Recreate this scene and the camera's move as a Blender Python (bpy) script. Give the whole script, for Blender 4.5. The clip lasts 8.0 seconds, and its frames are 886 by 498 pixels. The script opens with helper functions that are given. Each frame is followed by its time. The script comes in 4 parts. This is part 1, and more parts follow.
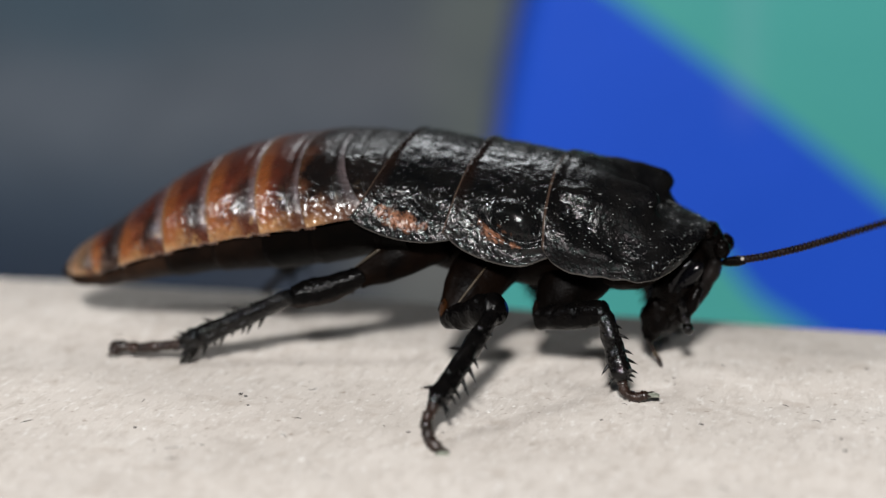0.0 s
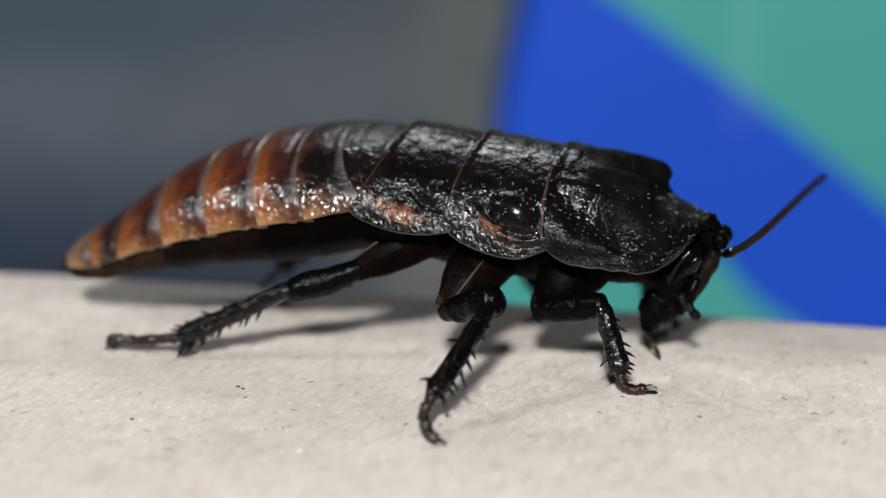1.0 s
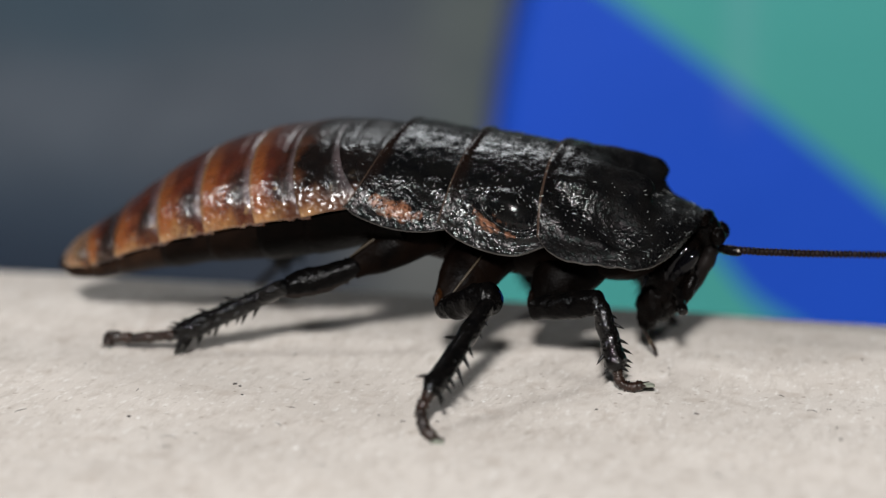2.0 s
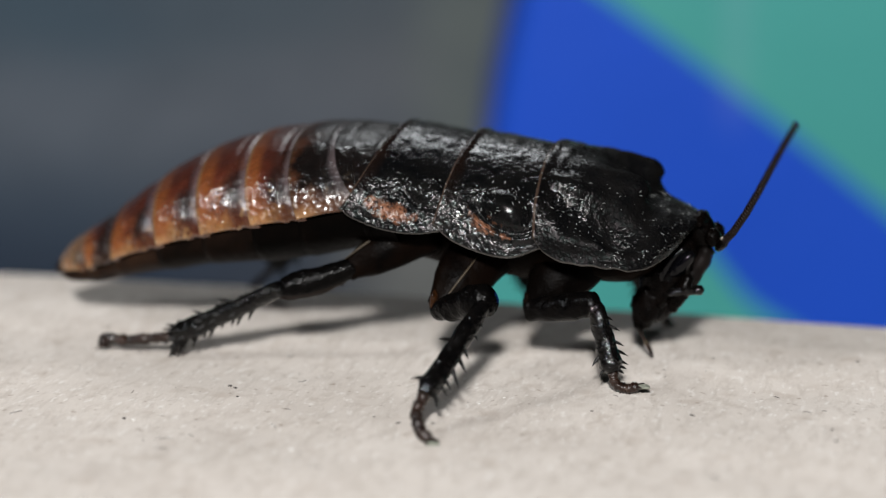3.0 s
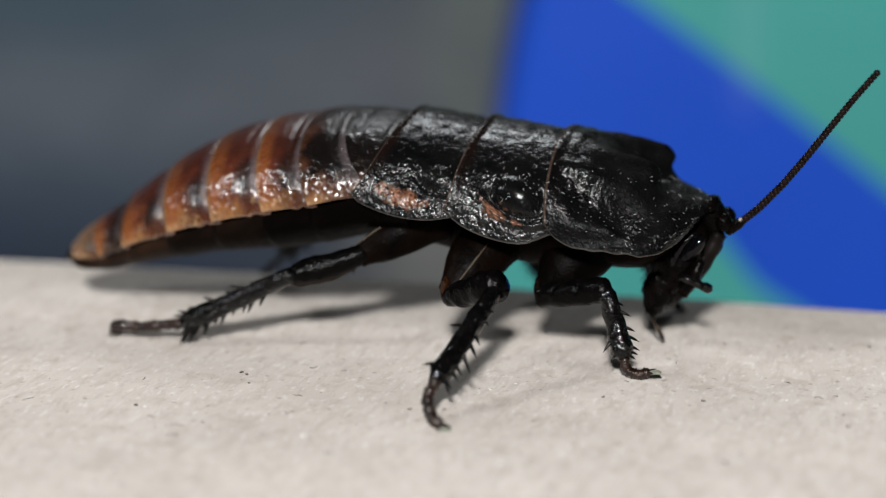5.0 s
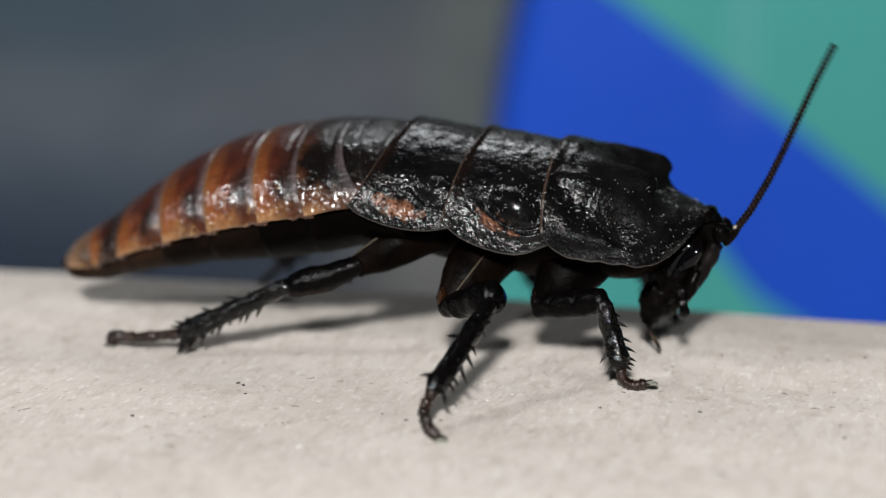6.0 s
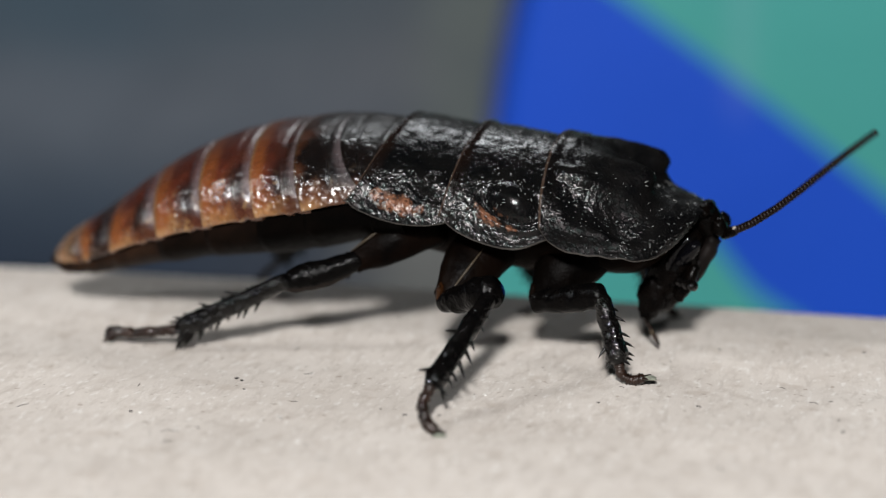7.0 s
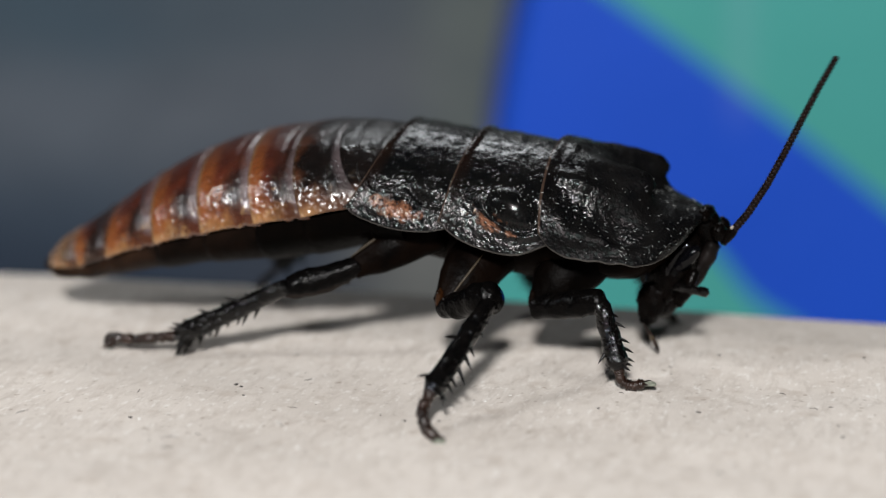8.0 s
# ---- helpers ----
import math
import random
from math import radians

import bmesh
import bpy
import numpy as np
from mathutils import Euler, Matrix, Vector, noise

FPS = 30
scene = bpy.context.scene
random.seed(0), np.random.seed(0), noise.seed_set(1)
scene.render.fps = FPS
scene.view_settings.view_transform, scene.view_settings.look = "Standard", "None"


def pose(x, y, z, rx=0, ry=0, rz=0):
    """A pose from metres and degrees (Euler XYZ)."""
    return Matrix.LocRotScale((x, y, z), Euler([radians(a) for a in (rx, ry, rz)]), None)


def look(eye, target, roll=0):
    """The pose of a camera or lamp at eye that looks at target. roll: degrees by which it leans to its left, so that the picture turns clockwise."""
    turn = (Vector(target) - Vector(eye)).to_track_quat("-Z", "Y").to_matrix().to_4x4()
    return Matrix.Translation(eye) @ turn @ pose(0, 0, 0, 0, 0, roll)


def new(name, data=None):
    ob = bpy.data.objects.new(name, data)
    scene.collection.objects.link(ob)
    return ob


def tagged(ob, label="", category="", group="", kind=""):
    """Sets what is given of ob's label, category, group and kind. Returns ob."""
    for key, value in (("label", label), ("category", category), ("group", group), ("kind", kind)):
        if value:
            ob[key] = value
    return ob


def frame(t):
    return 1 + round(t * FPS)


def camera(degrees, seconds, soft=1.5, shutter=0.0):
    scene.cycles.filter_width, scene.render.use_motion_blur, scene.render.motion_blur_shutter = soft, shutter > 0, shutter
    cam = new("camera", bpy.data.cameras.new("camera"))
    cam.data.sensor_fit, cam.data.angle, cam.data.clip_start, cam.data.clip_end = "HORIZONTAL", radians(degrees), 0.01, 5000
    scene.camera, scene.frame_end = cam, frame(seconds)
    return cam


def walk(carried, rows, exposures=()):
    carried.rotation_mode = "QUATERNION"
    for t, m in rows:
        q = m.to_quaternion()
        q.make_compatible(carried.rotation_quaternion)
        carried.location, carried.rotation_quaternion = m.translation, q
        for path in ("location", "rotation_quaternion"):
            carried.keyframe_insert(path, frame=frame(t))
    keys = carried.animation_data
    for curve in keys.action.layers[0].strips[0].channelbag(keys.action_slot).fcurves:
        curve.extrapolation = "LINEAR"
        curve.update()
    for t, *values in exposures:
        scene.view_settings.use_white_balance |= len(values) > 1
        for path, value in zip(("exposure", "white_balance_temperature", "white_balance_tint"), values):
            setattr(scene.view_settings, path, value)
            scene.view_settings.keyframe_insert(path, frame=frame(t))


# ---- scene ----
# ---------------------------------------------------------------- camera
cam = camera(22.0, 8.0, soft=1.25, shutter=0.5)
cam.data.dof.use_dof = True
cam.data.dof.focus_distance = 0.2185
cam.data.dof.aperture_fstop = 12.0
cam.data.dof.aperture_blades = 0
EYE_Y = -0.205
walk(cam, [
    (0.0, pose(0, EYE_Y, 0.0680, 75.889, 0.029, 0.062)),
    (0.5, pose(0, EYE_Y, 0.0671, 76.030, -0.001, 0.087)),
    (1.0, pose(0, EYE_Y, 0.0662, 76.150, -0.052, 0.028)),
    (1.5, pose(0, EYE_Y, 0.0660, 76.114, -0.058, 0.010)),
    (3.0, pose(0, EYE_Y, 0.0660, 76.173, -0.056, -0.170)),
    (3.5, pose(0, EYE_Y, 0.0660, 76.000, 0.000, -0.000)),
    (4.0, pose(0, EYE_Y, 0.0660, 75.827, 0.054, 0.163)),
    (4.5, pose(0, EYE_Y, 0.0658, 75.779, 0.123, 0.124)),
    (6.0, pose(0, EYE_Y, 0.0660, 76.096, 0.071, -0.000)),
    (6.5, pose(0, EYE_Y, 0.0660, 75.966, 0.118, 0.086)),
    (7.0, pose(0, EYE_Y, 0.0658, 76.021, 0.143, -0.065)),
    (7.5, pose(0, EYE_Y, 0.0656, 76.163, 0.170, -0.079)),
    (8.0, pose(0, EYE_Y, 0.0656, 76.220, 0.198, -0.091)),
], [(0.0, 0.11), (1.0, 0.09), (1.5, 0.0), (8.0, 0.0)])

# ---------------------------------------------------------------- light
scene.view_settings.exposure = 0.0
world = bpy.data.worlds.new("room_air")
world.use_nodes = True
world.node_tree.nodes["Background"].inputs[0].default_value = (0.60, 0.66, 0.75, 1)
world.node_tree.nodes["Background"].inputs[1].default_value = 0.03
scene.world = world


def area_lamp(name, eye, target, size, watts, colour):
    data = bpy.data.lights.new(name, "AREA")
    data.shape, data.size, data.energy, data.color = "DISK", size, watts, colour
    ob = new(name, data)
    ob.matrix_world = look(eye, target)
    return ob


# a small lamp above and behind the camera, a side lamp, and a bright ceiling panel behind the subject
area_lamp("camera_lamp", (-0.045, -0.62, 0.385), (0, 0.02, 0.0), 0.070, 9.6, (0.985, 0.97, 0.96))
area_lamp("side_lamp", (-0.66, -0.25, 0.54), (0.02, 0.15, 0.0), 0.12, 2.2, (0.95, 0.98, 1.0))
area_lamp("rear_ceiling_panel", (0.05, 1.24, 1.06), (0, 0.05, 0.0), 0.38, 3.5, (0.93, 0.97, 1.0))


# ---------------------------------------------------------------- materials
class Nodes:
    """Short names for building a node material."""

    def __init__(self, name):
        self.mat = bpy.data.materials.new(name)
        self.mat.use_nodes = True
        self.tree = self.mat.node_tree
        self.bsdf = self.tree.nodes["Principled BSDF"]
        self.coords = self.tree.nodes.new("ShaderNodeTexCoord")

    def put(self, socket, value):
        if hasattr(value, "is_output"):
            self.tree.links.new(value, socket)
        else:
            socket.default_value = value

    def set(self, **values):
        for key, value in values.items():
            self.put(self.bsdf.inputs[key.replace("_", " ")], value)

    def noise(self, scale, detail=4.0, rough=0.55, coords=None, stretch=None, distort=0.0):
        n = self.tree.nodes.new("ShaderNodeTexNoise")
        n.inputs["Scale"].default_value = scale
        n.inputs["Detail"].default_value = detail
        n.inputs["Roughness"].default_value = rough
        n.inputs["Distortion"].default_value = distort
        source = coords or self.coords.outputs["Object"]
        if stretch:
            m = self.tree.nodes.new("ShaderNodeMapping")
            m.inputs["Scale"].default_value = stretch
            self.tree.links.new(source, m.inputs["Vector"])
            source = m.outputs["Vector"]
        self.tree.links.new(source, n.inputs["Vector"])
        return n.outputs["Fac"]

    def voronoi(self, scale, feature="F1"):
        n = self.tree.nodes.new("ShaderNodeTexVoronoi")
        n.feature = feature
        n.inputs["Scale"].default_value = scale
        self.tree.links.new(self.coords.outputs["Object"], n.inputs["Vector"])
        return n.outputs["Distance"]

    def ramp(self, value, *stops):
        n = self.tree.nodes.new("ShaderNodeValToRGB")
        r = n.color_ramp
        while len(r.elements) < len(stops):
            r.elements.new(0.5)
        for e, (at, colour) in zip(r.elements, stops):
            e.position = at
            e.color = (colour, colour, colour, 1) if isinstance(colour, (int, float)) else (*colour, 1)
        self.put(n.inputs["Fac"], value)
        return n.outputs["Color"]

    def mix(self, fac, a, b, blend="MIX"):
        n = self.tree.nodes.new("ShaderNodeMix")
        n.data_type, n.blend_type = "RGBA", blend
        self.put(n.inputs["Factor"], fac)
        self.put(n.inputs[6], a if hasattr(a, "is_output") else (*a, 1))
        self.put(n.inputs[7], b if hasattr(b, "is_output") else (*b, 1))
        return n.outputs[2]

    def math(self, op, a, b=0.0, clamp=False):
        n = self.tree.nodes.new("ShaderNodeMath")
        n.operation, n.use_clamp = op, clamp
        self.put(n.inputs[0], a)
        self.put(n.inputs[1], b)
        return n.outputs[0]

    def axis(self, which, output="Object"):
        n = self.tree.nodes.new("ShaderNodeSeparateXYZ")
        self.tree.links.new(self.coords.outputs[output], n.inputs[0])
        return n.outputs[which]

    def spot(self, centre, radius, fuzz=0.0):
        """1 inside a round patch of the thing, 0 outside, with an uneven edge."""
        n = self.tree.nodes.new("ShaderNodeVectorMath")
        n.operation = "DISTANCE"
        self.tree.links.new(self.coords.outputs["Object"], n.inputs[0])
        n.inputs[1].default_value = centre
        d = n.outputs["Value"]
        if fuzz:
            d = self.math("ADD", d, self.math("MULTIPLY", self.math("SUBTRACT", self.noise(900, 5), 0.5), fuzz))
        r = self.tree.nodes.new("ShaderNodeMapRange")
        r.interpolation_type = "SMOOTHSTEP"
        self.put(r.inputs["Value"], d)
        r.inputs["From Min"].default_value, r.inputs["From Max"].default_value = radius, radius * 0.4
        return r.outputs["Result"]

    def bump(self, *layers, strength=1.0):
        """layers: (height, depth in metres); strength may be a socket."""
        last = None
        for height, depth in layers:
            n = self.tree.nodes.new("ShaderNodeBump")
            n.inputs["Distance"].default_value = depth
            self.put(n.inputs["Height"], height)
            self.put(n.inputs["Strength"], strength)
            if last:
                self.tree.links.new(last, n.inputs["Normal"])
            last = n.outputs["Normal"]
        self.tree.links.new(last, self.bsdf.inputs["Normal"])


def cuticle_thorax():
    n = Nodes("thorax_cuticle")
    along, across = n.axis(0, "UV"), n.axis(1, "UV")  # along: 0 front, 1 rear; across: 0 and 1 at the margins
    side = n.math("MULTIPLY", n.math("ABSOLUTE", n.math("SUBTRACT", across, 0.5)), 2.0)
    wob = n.math("SUBTRACT", n.noise(700, 4), 0.5)
    colour = n.ramp(n.noise(500, 5), (0.3, (0.0012, 0.0013, 0.0016)), (0.75, (0.0045, 0.0042, 0.004)))
    # translucent brown towards the rear edge
    rear = n.ramp(n.math("ADD", along, n.math("MULTIPLY", wob, 0.10)), (0.86, 0.0), (0.985, 1.0))
    rear = n.math("MULTIPLY", rear, n.ramp(n.math("MULTIPLY", n.axis(0), 30.0), (0.36, 1.0), (0.37, 0.15)))
    colour = n.mix(n.math("MULTIPLY", rear, n.ramp(side, (0.45, 0.35), (0.75, 0.1))), colour, (0.020, 0.0080, 0.0042))
    rust = n.ramp(n.noise(2300, 5, 0.65), (0.36, (0.008, 0.004, 0.003)), (0.50, (0.15, 0.062, 0.032)), (0.72, (0.34, 0.175, 0.115)))
    for way in (-1, 1):
        for centre, radius in (((-0.0034, way * 0.0119, 0.0174), 0.0009), ((-0.0020, way * 0.0120, 0.0170), 0.0013), ((-0.0006, way * 0.0121, 0.0165), 0.0012), ((0.0006, way * 0.0121, 0.0161), 0.0008),
                               ((0.0063, way * 0.0119, 0.0170), 0.0010), ((0.0073, way * 0.0120, 0.0162), 0.0013), ((0.0086, way * 0.0121, 0.0155), 0.0011), ((0.0099, way * 0.0121, 0.0150), 0.0007)):
            colour = n.mix(n.math("MULTIPLY", n.spot(centre, radius, 0.0022), 0.75), colour, rust)
    # fine brown line along the rear edge, pale line along the margin
    line = n.ramp(along, (0.980, 0.0), (0.986, 1.0))
    colour = n.mix(n.math("MULTIPLY", line, 0.8), colour, (0.036, 0.023, 0.017))
    rim = n.ramp(side, (0.990, 0.0), (0.996, 0.8))
    colour = n.mix(rim, colour, (0.06, 0.055, 0.05))
    flange = n.ramp(n.math("ADD", side, n.math("MULTIPLY", wob, 0.3)), (0.52, 0.0), (0.76, 1.0))
    flange = n.math("MULTIPLY", flange, n.ramp(n.noise(650, 3, 0.5, distort=0.8), (0.38, 0.25), (0.60, 1.0)))
    flange = n.math("MULTIPLY", flange, n.ramp(n.math("MULTIPLY", n.axis(0), 30.0), (0.368, 1.0), (0.378, 0.35), (0.50, 0.2)))
    # a polished knob on the middle plate; the horns of the neck shield are dull
    knob, dull = 0.0, 0.0
    for way in (-1, 1):
        knob = n.math("MAXIMUM", knob, n.spot((0.0098, way * 0.0115, 0.0171), 0.0030, 0.0008))
        dull = n.math("MAXIMUM", dull, n.spot((0.0206, way * 0.0045, 0.0180), 0.0062, 0.0014))
        for u in (0.0145, 0.0175, 0.0205):  # and so is the foot of its flank
            dull = n.math("MAXIMUM", dull, n.math("MULTIPLY", n.spot((u, way * 0.0112, 0.0130), 0.0034, 0.0016), 0.75))
    rough = n.math("SUBTRACT", 1.0, n.math("MULTIPLY", knob, 0.85))
    front = n.ramp(n.math("ADD", n.math("MULTIPLY", n.axis(0), 30.0), n.math("MULTIPLY", wob, 0.1)), (0.66, 0.0), (0.73, 1.0))  # the fore slope of the neck shield
    gloss = n.ramp(n.noise(2400, 4), (0.3, 0.08), (0.7, 0.24))
    gloss = n.math("ADD", gloss, n.math("MULTIPLY", front, 0.06))
    gloss = n.math("ADD", gloss, n.math("MULTIPLY", n.math("MULTIPLY", flange, rough), 0.14))
    gloss = n.math("ADD", gloss, n.math("ADD", n.math("MULTIPLY", knob, 0.04), n.ramp(side, (0.30, 0.09), (0.46, 0.0))))
    n.set(Base_Color=colour, Roughness=n.math("ADD", gloss, n.math("MULTIPLY", dull, 0.32)),
          Specular_IOR_Level=n.math("SUBTRACT", n.math("ADD", n.ramp(n.math("MULTIPLY", n.axis(0), 30.0), (0.12, 0.11), (0.17, 0.17), (0.372, 0.17), (0.385, 0.10)), n.math("MULTIPLY", n.math("MAXIMUM", flange, n.math("MULTIPLY", front, 0.45)), 0.145)), n.math("ADD", n.math("MULTIPLY", dull, 0.08), n.math("MULTIPLY", knob, 0.08))))
    grains = n.ramp(n.noise(1500, 2, 0.5, distort=0.8), (0.52, 0.0), (0.70, 1.0))
    shield = n.ramp(n.math("MULTIPLY", n.axis(0), 30.0), (0.40, 0.0), (0.45, 0.85), (0.64, 0.9), (0.74, 1.0))  # the neck shield is grained all over
    depth = n.math("MULTIPLY", n.math("MAXIMUM", n.ramp(side, (0.22, 0.30), (0.42, 0.7), (0.70, 0.85)), shield), n.math("MULTIPLY", rough, n.ramp(n.math("MULTIPLY", n.axis(0), 30.0), (0.42, 1.0), (0.50, 0.85))))
    pits = n.ramp(n.voronoi(2900, "SMOOTH_F1"), (0.10, 0.0), (0.55, 1.0))  # fine punctures all over
    n.bump((n.noise(420, 3, 0.5), 0.00009), (n.noise(1100, 2, 0.5, distort=0.7), 0.00006), (grains, 0.00005), (pits, 0.00004), (n.noise(4600, 3, 0.6), 0.00004), strength=depth)
    n.set(Specular_Tint=n.ramp(n.noise(2200, 3), (0.38, (0.80, 1.0, 0.95)), (0.5, (1.0, 1.0, 1.0)), (0.62, (1.0, 0.88, 0.91))))
    coat = n.math("SUBTRACT", n.math("SUBTRACT", n.ramp(n.math("MULTIPLY", n.axis(0), 30.0), (0.12, 0.15), (0.17, 0.26), (0.372, 0.26), (0.385, 0.08)), n.math("MULTIPLY", flange, 0.10)), n.math("MULTIPLY", n.math("MAXIMUM", dull, knob), 0.24))
    n.set(Coat_Weight=n.math("MAXIMUM", coat, 0.0), Coat_Roughness=0.12)
    n.tree.links.new(n.bsdf.inputs["Normal"].links[0].from_socket, n.bsdf.inputs["Coat Normal"])
    return n.mat


def cuticle_abdomen():
    n = Nodes("abdomen_cuticle")
    along, across = n.axis(0, "UV"), n.axis(1, "UV")
    side = n.math("MULTIPLY", n.math("ABSOLUTE", n.math("SUBTRACT", across, 0.5)), 2.0)
    wob = n.math("SUBTRACT", n.noise(420, 4), 0.5)
    u = n.axis(0)
    base = n.ramp(n.math("ADD", side, n.math("MULTIPLY", wob, 0.6)),
                  (0.0, (0.030, 0.0085, 0.0072)), (0.42, (0.046, 0.0108, 0.0068)), (0.62, (0.088, 0.0185, 0.0078)), (0.84, (0.160, 0.047, 0.0145)), (0.97, (0.250, 0.122, 0.043)))
    base = n.mix(n.ramp(n.noise(1300, 5, 0.65), (0.38, 0.5), (0.62, 0.0)), base, (0.026, 0.009, 0.005))
    # lighter band over the rear third, then a thin tan line at the very edge
    rear = n.ramp(n.math("ADD", along, n.math("MULTIPLY", wob, 0.22)), (0.66, 0.0), (0.80, 1.0))
    base = n.mix(n.math("MULTIPLY", rear, n.ramp(side, (0.2, 0.22), (0.7, 0.75))), base, (0.172, 0.053, 0.0135))
    line = n.ramp(along, (0.935, 0.0), (0.965, 1.0))
    base = n.mix(n.math("MULTIPLY", line, 0.55), base, (0.13, 0.085, 0.040))
    # redder and darker towards the fore edge
    base = n.mix(n.ramp(n.math("ADD", along, n.math("MULTIPLY", wob, 0.25)), (0.34, 0.82), (0.70, 0.0)), base, (0.034, 0.0085, 0.0058))
    # black blotch low on each flank, in the fore half of the ring
    dark = n.math("MULTIPLY", n.ramp(n.math("ADD", side, n.math("MULTIPLY", wob, 0.3)), (0.52, 0.0), (0.64, 1.0), (0.80, 1.0), (0.90, 0.0)),
                  n.ramp(n.math("ADD", along, n.math("MULTIPLY", wob, 0.35)), (0.18, 0.5), (0.30, 1.0), (0.46, 0.95), (0.62, 0.0)))
    base = n.mix(n.math("MULTIPLY", dark, 0.9, clamp=True), base, (0.006, 0.004, 0.004))
    # duller brown on the rings nearest the thorax, which are black on top
    muted = n.ramp(n.math("ADD", n.math("MULTIPLY", u, 60.0), n.math("ADD", 1.0, n.math("MULTIPLY", wob, 0.3))), (0.16, 0.0), (0.34, 0.6))
    base = n.mix(muted, base, (0.050, 0.022, 0.013))
    fore = n.ramp(n.math("ADD", n.math("MULTIPLY", u, 60.0), n.math("ADD", 1.0, n.math("MULTIPLY", wob, 0.45))), (0.0, 0.0), (0.16, 0.45), (0.34, 1.0))
    keep = n.ramp(n.math("ADD", side, n.math("MULTIPLY", wob, 0.3)), (0.76, 1.0), (0.92, 0.2))
    base = n.mix(n.math("MULTIPLY", fore, keep), base, (0.003, 0.0022, 0.002))
    # grey film at the hinge in front of the ring
    hinge = n.ramp(n.math("ADD", along, n.math("MULTIPLY", wob, 0.10)), (0.15, 1.0), (0.31, 0.0))
    base = n.mix(n.math("MULTIPLY", n.math("MULTIPLY", hinge, n.ramp(n.math("MULTIPLY", u, -100.0), (0.66, 0.25), (0.90, 0.75))), n.ramp(side, (0.40, 0.55), (0.62, 1.0), (0.86, 0.8), (0.92, 0.0))), base, (0.120, 0.094, 0.098))
    corner = n.math("MULTIPLY", n.ramp(along, (0.66, 0.0), (0.88, 1.0)), n.ramp(n.math("ADD", side, n.math("MULTIPLY", wob, 0.12)), (0.90, 0.0), (0.97, 1.0)))
    base = n.mix(n.math("MULTIPLY", corner, n.ramp(n.math("MULTIPLY", u, -20.0), (0.68, 0.65), (0.76, 0.1))), base, (0.27, 0.15, 0.065))
    # brown and straw mottling
    base = n.mix(n.math("MULTIPLY", n.ramp(n.noise(650, 5, 0.65, distort=0.6), (0.50, 0.0), (0.66, 0.6)), n.math("SUBTRACT", 1.0, n.math("MULTIPLY", fore, 0.9))), base, (0.052, 0.017, 0.008))
    base = n.mix(n.math("MULTIPLY", n.ramp(n.noise(950, 4, 0.6), (0.56, 0.0), (0.68, 0.45)), n.math("MULTIPLY", n.ramp(side, (0.6, 0.0), (0.8, 1.0)), n.math("SUBTRACT", 1.0, n.math("MULTIPLY", fore, 0.8)))), base, (0.30, 0.19, 0.085))
    # a dark ring before the straw-coloured tip
    base = n.mix(n.math("MULTIPLY", n.ramp(n.math("ADD", n.math("MULTIPLY", u, -20.0), n.math("MULTIPLY", wob, 0.06)), (0.655, 0.0), (0.675, 1.0), (0.705, 1.0), (0.73, 0.0)), 0.85), base, (0.010, 0.005, 0.004))
    tip = n.ramp(n.math("MULTIPLY", u, -20.0), (0.74, 0.0), (0.84, 1.0))
    base = n.mix(n.math("MULTIPLY", tip, 0.85), base, (0.26, 0.17, 0.095))
    # pebbled low on the flank towards the rear edge, smooth at the fold in front
    pebble = n.math("MULTIPLY", n.ramp(along, (0.40, 0.05), (0.58, 1.0)), n.ramp(n.math("ADD", side, n.math("MULTIPLY", wob, 0.25)), (0.50, 0.12), (0.66, 1.0)))
    # upright creases where the film is folded
    film = n.math("MULTIPLY", n.ramp(along, (0.12, 1.0), (0.34, 0.8), (0.48, 0.0)), n.ramp(side, (0.50, 0.0), (0.62, 1.0), (0.82, 1.0), (0.90, 0.0)))
    n.set(Base_Color=base, Roughness=n.math("ADD", n.ramp(n.noise(1100, 4), (0.3, 0.17), (0.7, 0.30)), n.ramp(side, (0.28, 0.16), (0.45, 0.0))), Specular_IOR_Level=n.math("ADD", n.math("MULTIPLY", film, 0.35), n.math("MULTIPLY", n.ramp(side, (0.35, 0.45), (0.55, 0.8)), n.math("SUBTRACT", 1.0, n.math("MULTIPLY", fore, 0.5)))))
    creases = n.math("MULTIPLY", n.noise(1.0, 3, 0.5, coords=n.coords.outputs["UV"], stretch=(42.0, 7.0, 1.0)), film)
    n.bump((creases, 0.00030), (n.noise(450, 3, 0.5), 0.00010), (n.voronoi(1750, "SMOOTH_F1"), 0.00018), (n.noise(1600, 4), 0.00008), strength=n.math("ADD", n.math("MULTIPLY", n.math("MAXIMUM", n.math("MULTIPLY", pebble, n.math("SUBTRACT", 1.0, n.math("MULTIPLY", fore, 0.05))), n.math("MULTIPLY", n.math("MULTIPLY", fore, 0.60), n.ramp(side, (0.42, 0.0), (0.56, 1.0)))), 0.9), n.math("ADD", 0.12, n.math("MULTIPLY", film, 0.5))))
    n.set(Coat_Weight=n.math("MULTIPLY", n.ramp(side, (0.3, 0.08), (0.5, 0.85)), n.math("SUBTRACT", 1.0, n.math("MULTIPLY", fore, 0.5))), Coat_Roughness=n.math("ADD", 0.20, n.math("MULTIPLY", film, 0.16)))
    n.tree.links.new(n.bsdf.inputs["Normal"].links[0].from_socket, n.bsdf.inputs["Coat Normal"])
    return n.mat


